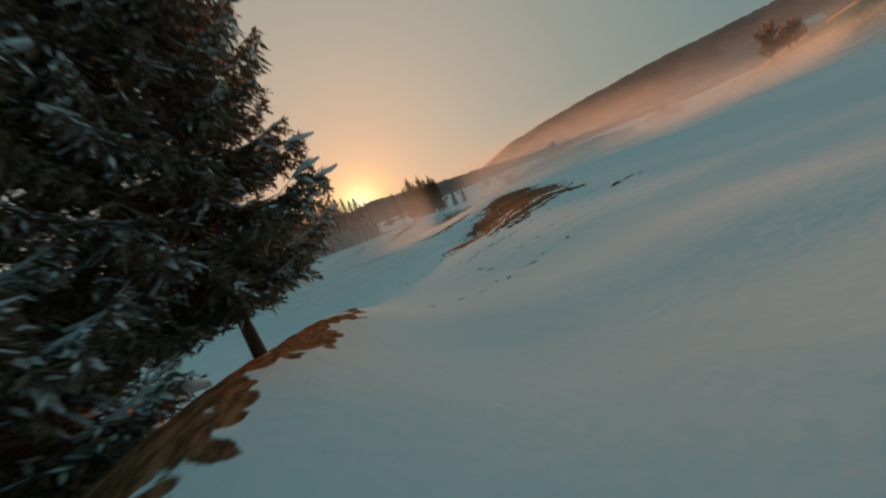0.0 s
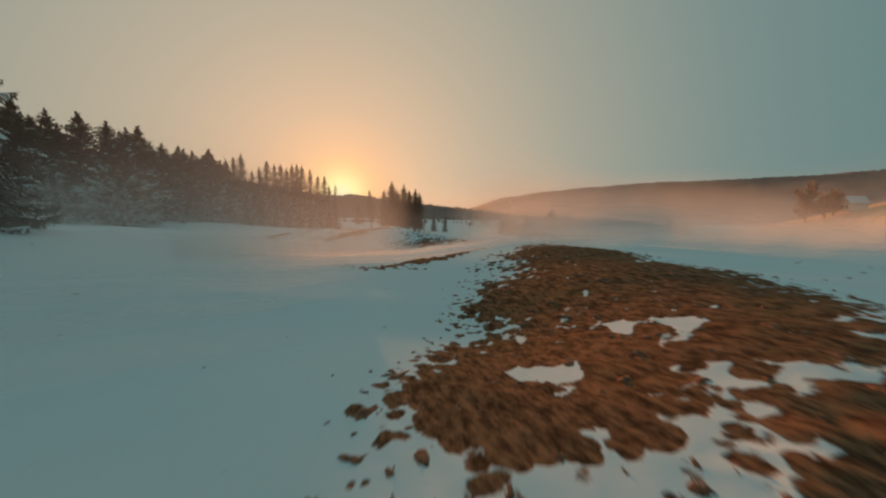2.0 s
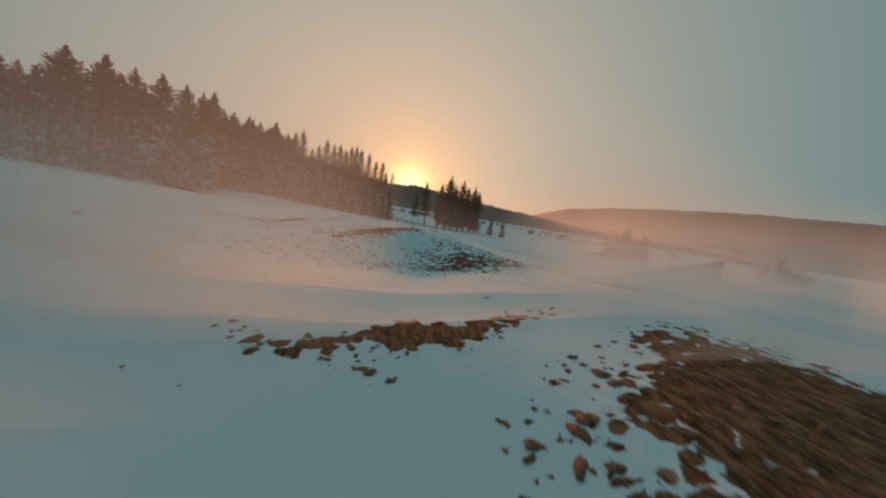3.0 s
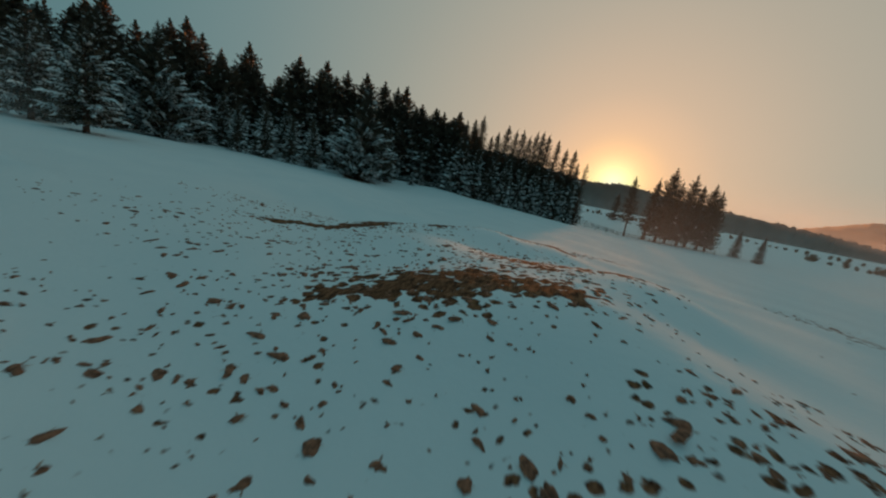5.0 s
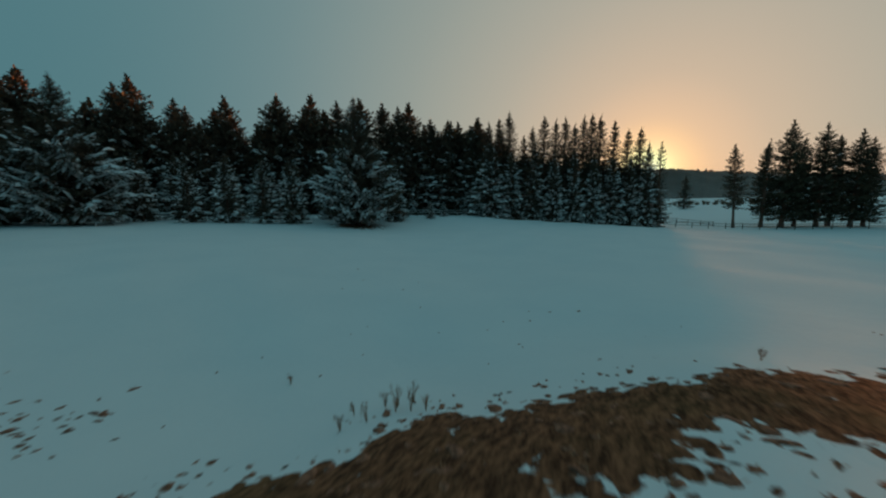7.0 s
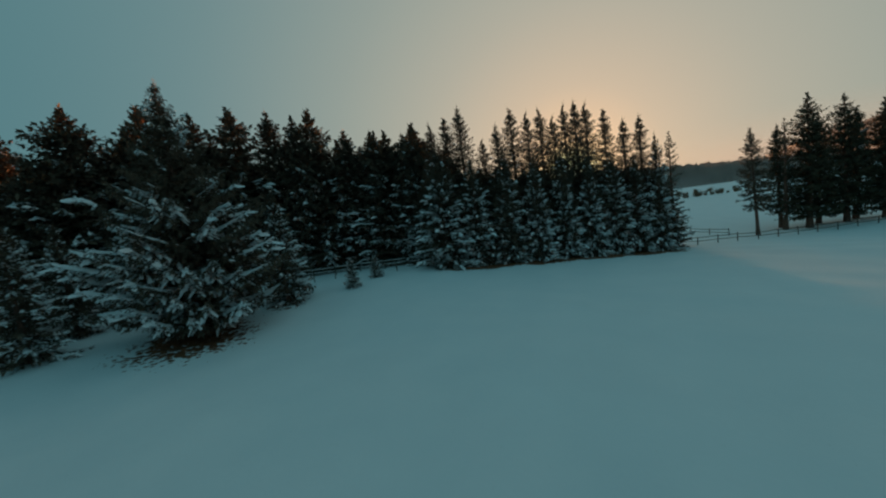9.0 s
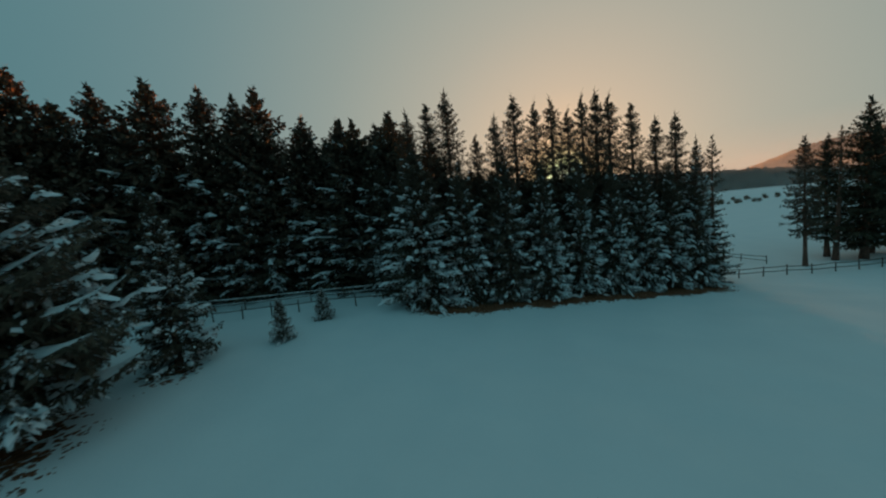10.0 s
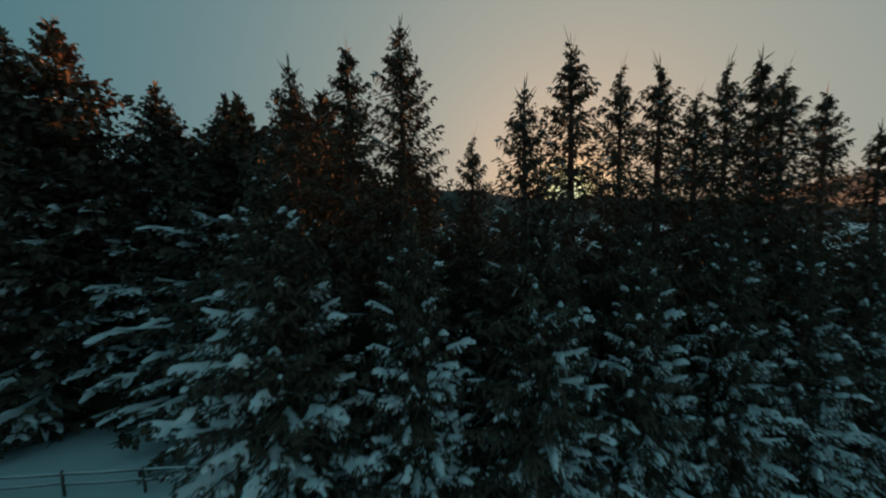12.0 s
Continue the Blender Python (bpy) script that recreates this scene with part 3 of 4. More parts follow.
                    u, up = np.array([-1.0, -0.55, 0.1, 0.6, 1.0]), np.array([-0.8, 0.25, 0.6, 0.25, -0.8])
                    pts = c[:, None] + across * (hw[:, None] * u)[..., None] + UP * (hw[:, None] * up + 0.01)[..., None]
                    white.grid(pts + rng.normal(0, 0.10, pts.shape) * hw[:, None, None])
            # a thick cover along the whole bough, sagging over its side twigs
            if blanket and f < snow_top and rng.random() < blanket:
                ss = np.linspace(rng.uniform(0.35, 0.7), rng.uniform(0.86, 1.04), 10)
                u = np.linspace(-1, 1, 9)
                wide = ln * rng.uniform(0.06, 0.11) * np.clip((1.1 - ss) / 0.5, 0.25, 1) ** 0.6 * np.sin(np.linspace(0.35, 2.8, 10)) ** 0.5
                edge = wide[:, None] * (1 + 0.45 * np.sin(u[None] * 4 + 17 * ss[:, None] + 6 * rng.random()) + rng.normal(0, 0.22, (10, 9)))
                c = axis(ss) + UP * 0.05
                lay = UP * (0.07 * np.sin(np.linspace(0.5, 2.9, 10))[:, None] * (1 - u[None] ** 2) - edge * 0.55 * np.abs(u[None]) ** 1.6 + rng.normal(0, 0.018, (10, 9)))[..., None]
                white.grid(c[:, None] + across * (edge * u[None])[..., None] + lay)
            # brown kites hung near the top, put in for the orange of sunlit tips
            if lit_tips and f > 0.8:
                k = 5
                cb = axis(rng.uniform(0.5, 1.0, k))
                cw = -UP * rng.uniform(0.22, 0.38, (k, 1)) + rng.normal(0, 0.05, (k, 3))
                cs = rng.normal(0, 1, (k, 3)) * (1, 1, 0)
                brown.kites(cb, cw, cs / np.linalg.norm(cs, axis=1)[:, None], np.full(k, 0.15))
        z += step * (0.75 + 0.5 * rng.random()) * (1 - 0.55 * f)
        spin += 2.4
    # leader shoot
    base = np.repeat(np.array([[bend[-1], 0.4 * bend[-1], height - 0.5]]), 8, 0) + UP * np.linspace(0, 0.35 + 0.012 * height, 8)[:, None]
    way = rng.normal(0, 0.14, (8, 3)) + UP * 0.4
    green.kites(base, way, np.cross(way, (0.5, 0.7, 0.1)) / np.linalg.norm(np.cross(way, (0.5, 0.7, 0.1)), axis=1)[:, None], np.full(8, leaf * 0.7))
    return mesh_of("trunk", tv, tf, M_BARK), green.mesh("crown", needle or M_NEEDLE, extra=(brown, M_LIT_TIP)), white.mesh("snow_load", M_SNOW, True) if white.v else None


def conifer(name, label, group, meshes, spot, scale=1.0, turn=0.0, category="spruce", sink=0.0, stretch=1.0, tilt=0.0):
    ob = thing(name, label, category, group)
    for key, me in zip(("trunk", "crown", "snow_load"), meshes):
        if me:
            piece = part(key, me, ob)
            if key == "snow_load":
                tagged(piece, "clumps of snow lying on the boughs", kind="stuff")
    ob.matrix_basis = Matrix.LocRotScale((spot[0], spot[1], gz(*spot) - sink), Euler((0, tilt, turn)), (scale, scale, scale * stretch))
    return ob


# ---------------------------------------------------------------- trees
SPRUCE_LABEL = "snow-dusted green spruce standing in the meadow"
FOREST_LABEL = "dark green forest spruce with snow on its lower boughs"


def plant_trees():
    rng = random.Random(11)
    # kinds of spruce: built once, planted many times
    full = [spruce_meshes("full", 20 + k, 13.0, r, clear=0.02, step=0.48, per=8, twig=0.19, sprigs=3, snow=3.0, snow_top=0.72, droop=0.56, power=0.72, leaf=0.066, slab=1.2, slab_size=2.2, powder=0.08)
            for k, r in enumerate((3.0, 2.7, 3.2))]
    edge = [spruce_meshes("edge", 30 + k, 12.0, r, clear=0.02, step=0.55, per=8, twig=0.28, sprigs=1, snow=1.9, snow_top=0.85, droop=0.5, leaf=0.15, slab=1.2, slab_size=2.4, powder=0.08) for k, r in enumerate((3.2, 3.7))]
    stem = spruce_meshes("stem", 36, 12.0, 3.4, clear=0.13, step=0.50, per=8, twig=0.24, sprigs=1, snow=2.2, snow_top=0.9, droop=0.4, leaf=0.13, slab_size=2.0, powder=0.14)
    tall = [spruce_meshes("tall", 40 + k, 18.0, r, clear=0.03, step=0.66, per=11, twig=0.30, leaf=0.24, sprigs=1, snow=0.95, snow_top=0.62, droop=0.42, power=p, slab_size=2.3, powder=0.03, lit_tips=k != 1)
            for k, (r, p) in enumerate(((4.4, 0.66), (3.9, 0.74), (4.8, 0.60)))]
    spire = [spruce_meshes("spire", 60 + k, 14.0, r, clear=0.04, step=0.44, per=8, twig=0.16, leaf=0.058, sprigs=2, snow=0.5, snow_top=0.5, droop=0.30, sparse=0.05, power=0.80, powder=0.1) for k, r in enumerate((2.6, 2.2))]
    young = [spruce_meshes("young", 80 + k, 7.5, r, clear=0.03, step=0.36, per=9, twig=0.2, snow=2.2, snow_top=1.0, droop=0.35, leaf=0.09, powder=0.12, slab_size=2.1, blanket=0.2) for k, r in enumerate((1.9, 1.6))]
    small = [spruce_meshes("small", 90, 2.6, 0.75, clear=0.02, step=0.20, per=9, twig=0.10, leaf=0.05, snow=2.0, snow_top=1.2, droop=0.2, powder=0.5, slab=1.4, slab_size=1.7, blanket=0.25)]
    far = [spruce_meshes("far", 100 + k, 18.0, 4.3, clear=0.04, step=0.9, per=9, twig=0.5, leaf=0.60, sprigs=0, snow=0.4, snow_top=0.5, slab_size=1.8, power=0.68, lit_tips=True) for k in range(2)]
    lone = spruce_meshes("lone", 155, 13.0, 3.9, clear=0.03, step=0.42, per=9, twig=0.20, leaf=0.085, sprigs=3, snow=0.9, snow_top=0.55, droop=0.40, slab_size=1.8, powder=0.06,
                         outline=((0, 0.08, 0.25, 0.5, 0.75, 1), (0.9, 1.1, 0.95, 0.58, 0.30, 0.03)))
    broad = spruce_meshes("broad", 150, 15.6, 5.6, clear=0.09, step=0.50, per=9, twig=0.22, leaf=0.14, sprigs=1, snow=2.6, snow_top=0.5, droop=0.20, slab=1.7, slab_size=2.6, powder=0.14, blanket=0.55, sparse=0.10, sweep=0.42, spray=2,
                          outline=((0, 0.1, 0.3, 0.45, 0.58, 0.75, 0.9, 1), (0.75, 1.0, 0.92, 0.72, 0.42, 0.27, 0.14, 0.03)))
    pine = [spruce_meshes("pine", 110 + k, 18.0, r, clear=c, step=0.62, per=9, twig=0.24, leaf=0.17, sprigs=1, snow=0.12, snow_top=0.3, droop=0.28, sparse=0.08, power=0.62, needle=M_PINE, lean=0.25)
            for k, (r, c) in enumerate(((3.8, 0.12), (3.0, 0.18), (3.6, 0.1)))]
    bare = [spruce_meshes("bare", 130, 15.0, 1.7, clear=0.12, step=0.8, per=4, twig=0.3, leaf=0.09, sprigs=1, snow=0.1, droop=0.3, sparse=0.35, power=0.5, needle=M_PINE, lean=0.2)]
    near = [spruce_meshes("near", 140 + k, h, r, clear=c, step=st, per=10, twig=0.08, leaf=0.040, sprigs=2, snow=sn, snow_top=0.8, droop=dr, power=pw, lean=0.12, thick=0.42, slab=2.2, slab_size=0.95, powder=0.25, sparse=0.08, sweep=0.62, spray=3, needle=M_DRY)
            for k, (h, r, c, st, pw, sn, dr) in enumerate(((10.0, 1.95, 0.15, 0.40, 0.36, 2.1, 0.42), (10.5, 2.4, 0.12, 0.44, 0.6, 3.2, 0.40)))]

    def plant(kind, x, y, height, built, label, group, category="spruce", width=1.0, turn=None):
        s = height / built
        conifer("spruce_tree" if category == "spruce" else "pine_tree", label, group, kind, (x, y), s * width, rng.random() * 6.28 if turn is None else turn, category, 0.05, 1 / width)

    # the two trees that the camera brushes past on the bank
    plant(near[0], -5.25, 2.05, 10.0, 10.0, "spruce with a short bare trunk on a brown grassy bank", "trees on the bank", width=1.1, turn=1.0)
    plant(near[1], -7.5, 0.0, 11.0, 10.5, "snow-laden spruce with low boughs on the bank", "trees on the bank", turn=2.0)
    plant(full[1], -10.4, 3.4, 12.5, 13, "snow-laden spruce behind the trees on the bank", "trees on the bank", width=1.15)
    plant(full[0], -10.2, -2.4, 12.5, 13, "snow-laden spruce behind the trees on the bank", "trees on the bank", width=1.1)
    # lone trees of the meadow
    plant(lone, -13.5, 32.2, 12.5, 13, "tall lone spruce with a little snow on its lower boughs", "meadow trees", width=0.82)
    plant(broad, -33.9, 93.3, 17.7, 15.6, "broad lone spruce with snow-laden boughs sweeping the ground", "meadow trees", width=0.95)
    plant(young[0], -32.6, 100.4, 10.0, 7.5, "young snow-dusted spruce beside the broad lone spruce", "meadow trees")
    plant(small[0], -28.0, 104.0, 2.9, 2.6, "small snowy spruce sapling before the fence", "spruce saplings")
    plant(small[0], -27.6, 108.0, 2.5, 2.6, "small snowy spruce sapling close to the fence", "spruce saplings", width=1.15)
    plant(stem, -35.5, 54.6, 9.5, 12, "snowy spruce on a short bare trunk at the meadow's edge", "meadow trees", width=1.2)
    plant(stem, -43.2, 53.8, 10.0, 12, "snowy spruce on a short bare trunk at the meadow's edge", "meadow trees", width=1.15)
    plant(stem, -50.5, 90.6, 9.5, 12, "snowy spruce on a short bare trunk at the meadow's edge", "meadow trees", width=1.3)
    # young spruces before the forest
    plant(broad, -52.0, 69.0, 15.2, 15.6, "broad snow-laden spruce before the dark forest", "edge spruces", width=1.05)
    plant(broad, -60.0, 66.0, 15.8, 15.6, "broad snow-laden spruce before the dark forest", "edge spruces")
    for x, y, h, w in ((-52, 75, 8.5, 1), (-47.5, 78, 8.0, 1.1), (-45.5, 81.5, 8.5, 1.05), (-42.5, 84.5, 8, 1.15), (-40.2, 87.0, 8.8, 1.1), (-48.5, 51.8, 10, 1.1),
                       (-47, 56, 9, 1.1), (-54, 80, 9, 1.1), (-49, 84, 9, 1), (-41.8, 95.5, 7.5, 1), (-44, 91, 8.5, 1), (-60, 60, 12, 1.1)):
        plant(edge[rng.randrange(2)], x, y, h, 12, "snow-covered young spruce before the dark forest", "edge spruces", width=w)
    # row of snowy spruces beyond the hollow
    for x, y, h, k, w in ((-20.6, 112.6, 13.0, 2, 1.2), (-17.2, 114.2, 12.0, 0, 0.95), (-13.7, 115.9, 13.0, 1, 0.92), (-10.6, 117.5, 12.0, 0, 0.9), (-7.5, 119.1, 12.5, 1, 0.92), (-4.5, 120.8, 12.0, 2, 0.8),
                          (-1.6, 122.5, 12.5, 0, 0.88), (1.2, 124.0, 12.0, 1, 0.92), (3.9, 125.2, 14.5, 1, 0.75)):
        plant(full[k], x, y, h, 13, "row spruce with snow-laden lower boughs at the meadow's end", "spruce row", width=w)
    for x, y, top in ((-12.7, 118.7, 11.8), (-14.2, 116.2, 9.6), (-18.7, 117.4, 12.8), (-20.2, 116.2, 11.8), (-21.8, 115.2, 11.0), (-1.6, 125.2, 11.0), (-3.9, 123.8, 11.7), (-6.5, 122.4, 11.7),
                      (-10.9, 119.8, 11.2), (-9.4, 120.6, 11.4), (-7.9, 121.4, 10.4), (-5.2, 122.8, 11.9), (0.6, 125.6, 9.2), (2.6, 126.4, 9.4), (-16.4, 119, 9.0)):
        plant(spire[rng.randrange(2)], x, y, top - gz(x, y), 14, "slender dark spruce rising behind the snowy row", "slender spruces", width=0.95 + 0.25 * rng.random())
    for x, y, h in ((-23.5, 117.0, 11.5), (-17.5, 118.5, 11), (-15.0, 120.0, 11.5), (-12, 121, 11), (-9, 123, 11.5), (-6, 124.5, 11), (-3.2, 126.5, 11.5), (-0.5, 127.5, 11), (2.2, 128.5, 11.5), (-20, 120, 12), (4.6, 127.8, 10.5), (-17.2, 123.6, 12.5), (-14.6, 125.6, 12.5), (-12.4, 127, 12), (-16.2, 127.5, 13), (-18.6, 126.5, 13), (-10.4, 129.5, 12.5)):
        plant(tall[rng.randrange(3)], x, y, h, 18, "dense dark spruce behind the snowy row", "slender spruces", width=1.35)
    # the forest
    for x, y, top in ((-35.1, 125.3, 15.0), (-37.4, 121.4, 14.8), (-41.1, 118.7, 17.9), (-43.0, 117.4, 17.0), (-46, 116, 18.0), (-33, 122.6, 13.8), (-30.8, 121.5, 13.2), (-28.4, 122.3, 12.6), (-26.0, 120.5, 12.5),
                      (-49.5, 113.0, 18.5), (-53.5, 110.5, 18.0), (-56, 106, 18.6), (-73.8, 99.5, 19.3), (-83.3, 94.7, 19.0), (-58.5, 100, 17.5), (-24.2, 119.5, 10.5)):
        plant(tall[rng.randrange(3)], x, y, top - gz(x, y), 18, FOREST_LABEL, "forest spruces", width=1.15 + 0.25 * rng.random())
    placed = 0
    spots = []
    while placed < 150:
        u, v = rng.random(), rng.random()
        # the forest's front edge bends round the meadow
        ex = np.interp(u, (0, 0.3, 0.5, 0.75, 0.9, 1.0), (-78, -68, -62, -50, -38, -24))
        ey = np.interp(u, (0, 0.3, 0.5, 0.75, 0.9, 1.0), (48, 68, 88, 113, 122, 126))
        nx, ny = np.interp(u, (0, 0.5, 1), (-0.95, -0.85, -0.2)), np.interp(u, (0, 0.5, 1), (0.2, 0.5, 0.98))
        d = 34 * v ** 1.3
        x, y = ex + nx * d + rng.uniform(-1.5, 1.5), ey + ny * d + rng.uniform(-1.5, 1.5)
        if any((x - a) ** 2 + (y - b) ** 2 < 2.6 ** 2 for a, b in spots):
            continue
        spots.append((x, y))
        placed += 1
        h = rng.uniform(15, 21)
        kind = tall if d < 12 else far
        plant(kind[rng.randrange(len(kind))], x, y, h, 18, FOREST_LABEL, "forest spruces", width=1.15 + 0.3 * rng.random())
    # pines and spruces by the gap
    leaner = spruce_meshes("leaner", 170, 15.0, 2.1, clear=0.30, step=0.5, per=7, twig=0.2, leaf=0.10, sprigs=2, snow=0.15, snow_top=0.4, droop=0.30, power=0.55, sparse=0.12, thick=0.8)
    conifer("spruce_tree", "leaning spruce with a bare lower trunk in the gap", "gap trees", leaner, (18.9, 136.0), (6.6 - gz(18.9, 136.0)) / 15.0, 0.9, "spruce", 0.1, tilt=-0.13)
    plant(bare[0], 5.9, 126.6, 14.7, 15, "thin half-bare spruce beside the row", "gap trees")
    plant(bare[0], 23.6, 139.0, 16.0, 15, "thin half-bare spruce beside the pines", "gap trees")
    for x, y, top, k, w, c in ((26.6, 139.4, 10.5, 0, 1.05, "pine"), (31.9, 141.2, 9.7, 2, 1.0, "pine"), (36.6, 142.0, 8.4, 0, 1.0, "pine"), (29.4, 142.5, 7.6, 2, 1.0, "pine"),
                               (24.4, 141.5, 7.0, 1, 1.0, "pine"), (34.3, 143.5, 7.8, 1, 1.1, "pine"), (38.8, 143.4, 7.0, 2, 1.0, "pine")):
        plant(pine[k], x, y, top - gz(x, y), 18, "dark pine with a bare lower trunk by the fence", "pines", "pine", width=w)
    plant(young[0], 44.6, 142.0, 6.5, 7.5, "small dark spruce in the open field", "field trees")
    plant(young[1], 47.8, 137.5, 6.2, 7.5, "small dark spruce in the open field", "field trees")
    plant(far[0], 21.8, 212.0, 12.0, 18, "lone round-topped spruce far out in the snowy field", "field trees", width=1.3)
    for x, y, h in ((105, 149, 7), (108, 150, 8), (90, 128, 9), (94, 131, 10), (98, 127, 8.5), (117, 97, 7), (121, 99, 6.3)):
        plant(far[rng.randrange(2)], x, y, h, 18, "dark spruce far out in the field", "field trees", width=1.5)


def leafy_meshes(seed, height, radius):
    """Trunk and loose twiggy crown of a leafless tree."""
    rng = np.random.default_rng(seed)
    tv, tf = tube([(0, 0, -0.3), (0.1, 0, height * 0.3), (0, 0.1, height * 0.75)], [0.035 * height, 0.026 * height, 0.008 * height], 8)
    green = Cloth()
    for k in range(26):
        root = np.array([0, 0, height * rng.uniform(0.05, 0.55)])
        d = rng.normal(0, 1, 3)
        d[2] = abs(d[2]) * 0.8 + 0.2
        d = d / np.linalg.norm(d)
        tip = root + d * np.array([radius, radius, height * 0.45]) * rng.uniform(0.7, 1.1)
        s = rng.random((60, 1)) ** 0.7
        base = root + (tip - root) * s + rng.normal(0, 0.10 * radius, (60, 3)) * s
        way = d * 0.12 * height * rng.uniform(0.5, 1.2, (60, 1)) + rng.normal(0, 0.05 * height, (60, 3))
        side = np.cross(way, rng.normal(0, 1, (60, 3)))
        green.kites(base, way, side / np.linalg.norm(side, axis=1)[:, None], np.full(60, 0.028 * height))
        line = np.stack([root, (root + tip) / 2, tip])
        w = np.array([[0.012], [0.008], [0.003]]) * height
        across = np.cross(d, UP) / (np.linalg.norm(np.cross(d, UP)) + 1e-6)
        green.grid(np.stack([line + across * w, line - UP * w, line - across * w], 1))
    return mesh_of("trunk", tv, tf, M_BARK), green.mesh("crown", M_TWIG), None


def field_trees():
    rng = random.Random(31)
    kinds = [leafy_meshes(300 + k, 8.0, r) for k, r in enumerate((3.4, 2.8, 3.8))]
    for x, y, h in ((112.6, 56.0, 7.0), (113.4, 54.9, 6.0), (112, 42, 4.0), (112.6, 37.4, 8.0), (113.4, 36.2, 9.0), (93, 126, 7.0), (100, 130, 7.5), (88, 131, 6.0), (119, 95, 5.0), (114, 99, 4.3), (124, 96, 4.7)):
        conifer("leafless_tree", "bushy leafless brown tree on the far snowy slope", "field trees", kinds[rng.randrange(3)], (x, y), h / 8.0, rng.random() * 6.28, "tree", 0.1)
    conifer("leafless_tree", "tall slender leafless brown tree beside the white house", "field trees", kinds[1], (109.6, 58.0), 0.75, 1.0, "tree", 0.1, stretch=1.7)
    # hedges that cross the far field
    for (x0, y0), (x1, y1), n in (((12, 250), (80, 268), 30), ((90, 205), (170, 180), 30), ((60, 300), (150, 262), 26)):
        for k in range(n):
            u = (k + rng.uniform(-0.3, 0.3)) / (n - 1)
            x, y = x0 + (x1 - x0) * u, y0 + (y1 - y0) * u + rng.uniform(-3, 3)
            conifer("hedge_bush", "low leafless hedge bush in the far snowy field", "field hedges", kinds[rng.randrange(3)], (x, y), rng.uniform(0.18, 0.42), rng.random() * 6.28, "bush", 0.3)


def fence(name, label, ends, spacing, height, rails, snowy=False):
    ob = thing(name, label, "fence")
    a, b = Vector(ends[0]), Vector(ends[1])
    n = int((b - a).length / spacing)
    rng = random.Random(n)
    pv, pf = tube([(0, 0, -0.3), (0, 0, height * 0.6), (0, 0, height)], [0.062, 0.055, 0.05], 7)
    post = mesh_of("post", pv, pf, M_WOOD)
    tops = []
    for k in range(n + 1):
        p = a.lerp(b, k / n)
        x, y = p.x + rng.uniform(-0.05, 0.05), p.y + rng.uniform(-0.05, 0.05)
        q = part("post", post, ob)
        q.matrix_basis = Matrix.LocRotScale((x, y, gz(x, y)), Euler((rng.uniform(-0.05, 0.05), rng.uniform(-0.05, 0.05), rng.random() * 6)), (1, 1, rng.uniform(0.92, 1.08)))
        tops.append((x, y, gz(x, y)))
    for k in range(n):
        for h in rails:
            (x0, y0, z0), (x1, y1, z1) = tops[k], tops[k + 1]
            h0, h1 = h + rng.uniform(-0.04, 0.04), h + rng.uniform(-0.04, 0.04)
            rv, rf = tube([(x0, y0, z0 + h0), ((x0 + x1) / 2, (y0 + y1) / 2, (z0 + z1 + h0 + h1) / 2 - 0.02), (x1, y1, z1 + h1)], [0.045, 0.042, 0.045], 6)
            rail = part("rail", mesh_of("rail", rv, rf, M_WOOD), ob)
            if snowy:
                sv, sf = tube([(x0, y0, z0 + h0 + 0.05), ((x0 + x1) / 2, (y0 + y1) / 2, (z0 + z1 + h0 + h1) / 2 + 0.035), (x1, y1, z1 + h1 + 0.05)], [0.04, 0.05, 0.04], 6)
                part("snow_cap", mesh_of("snow_cap", sv, sf, M_SNOW), rail, "strip of snow on the rail")


def house():
    """A small plastered house on the sunny slope."""
    x, y = 114.6, 52.2
    z = gz(x, y) - 0.3
    ob = thing("house", "small white plastered house on the sunlit slope", "house")
    ob.matrix_basis = pose(x, y, z + 0.2, 0, 0, -122) @ Matrix.Diagonal((0.56, 0.6, 0.9, 1))
    w, d, h, r = 2.1, 2.8, 2.4, 1.4

    def add(name, verts, faces, mat, label=""):
        return part(name, mesh_of(name, verts, faces, mat, False), ob, label)

    add("wall", [(-w, -d, 0), (w, -d, 0), (w, d, 0), (-w, d, 0), (-w, -d, h), (w, -d, h), (w, d, h), (-w, d, h), (0, -d, h + r), (0, d, h + r)],
        [(0, 1, 5, 8, 4), (2, 3, 7, 9, 6), (1, 2, 6, 5), (3, 0, 4, 7), (3, 2, 1, 0)], M_PLASTER)
    for s in (-1, 1):
        o, t = 0.35, 0.14
        e = (h - 0.35, h + r + 0.02)
        add("roof", [(s * (w + o), -d - o, e[0]), (s * (w + o), d + o, e[0]), (0, d + o, e[1]), (0, -d - o, e[1]),
                     (s * (w + o), -d - o, e[0] + t), (s * (w + o), d + o, e[0] + t), (0, d + o, e[1] + t), (0, -d - o, e[1] + t)],
            [(0, 1, 2, 3), (7, 6, 5, 4), (0, 4, 5, 1), (3, 2, 6, 7), (1, 5, 6, 2), (0, 3, 7, 4)], M_SNOW)
    for wx, wz in ((-0.9, 1.2), (0.9, 1.2)):
        add("window", [(wx - 0.4, -d - 0.03, wz - 0.5), (wx + 0.4, -d - 0.03, wz - 0.5), (wx + 0.4, -d - 0.03, wz + 0.5), (wx - 0.4, -d - 0.03, wz + 0.5),
                       (wx - 0.4, -d + 0.05, wz - 0.5), (wx + 0.4, -d + 0.05, wz - 0.5), (wx + 0.4, -d + 0.05, wz + 0.5), (wx - 0.4, -d + 0.05, wz + 0.5)],
            [(0, 1, 2, 3), (0, 4, 5, 1), (1, 5, 6, 2), (2, 6, 7, 3), (3, 7, 4, 0)], M_DARK)


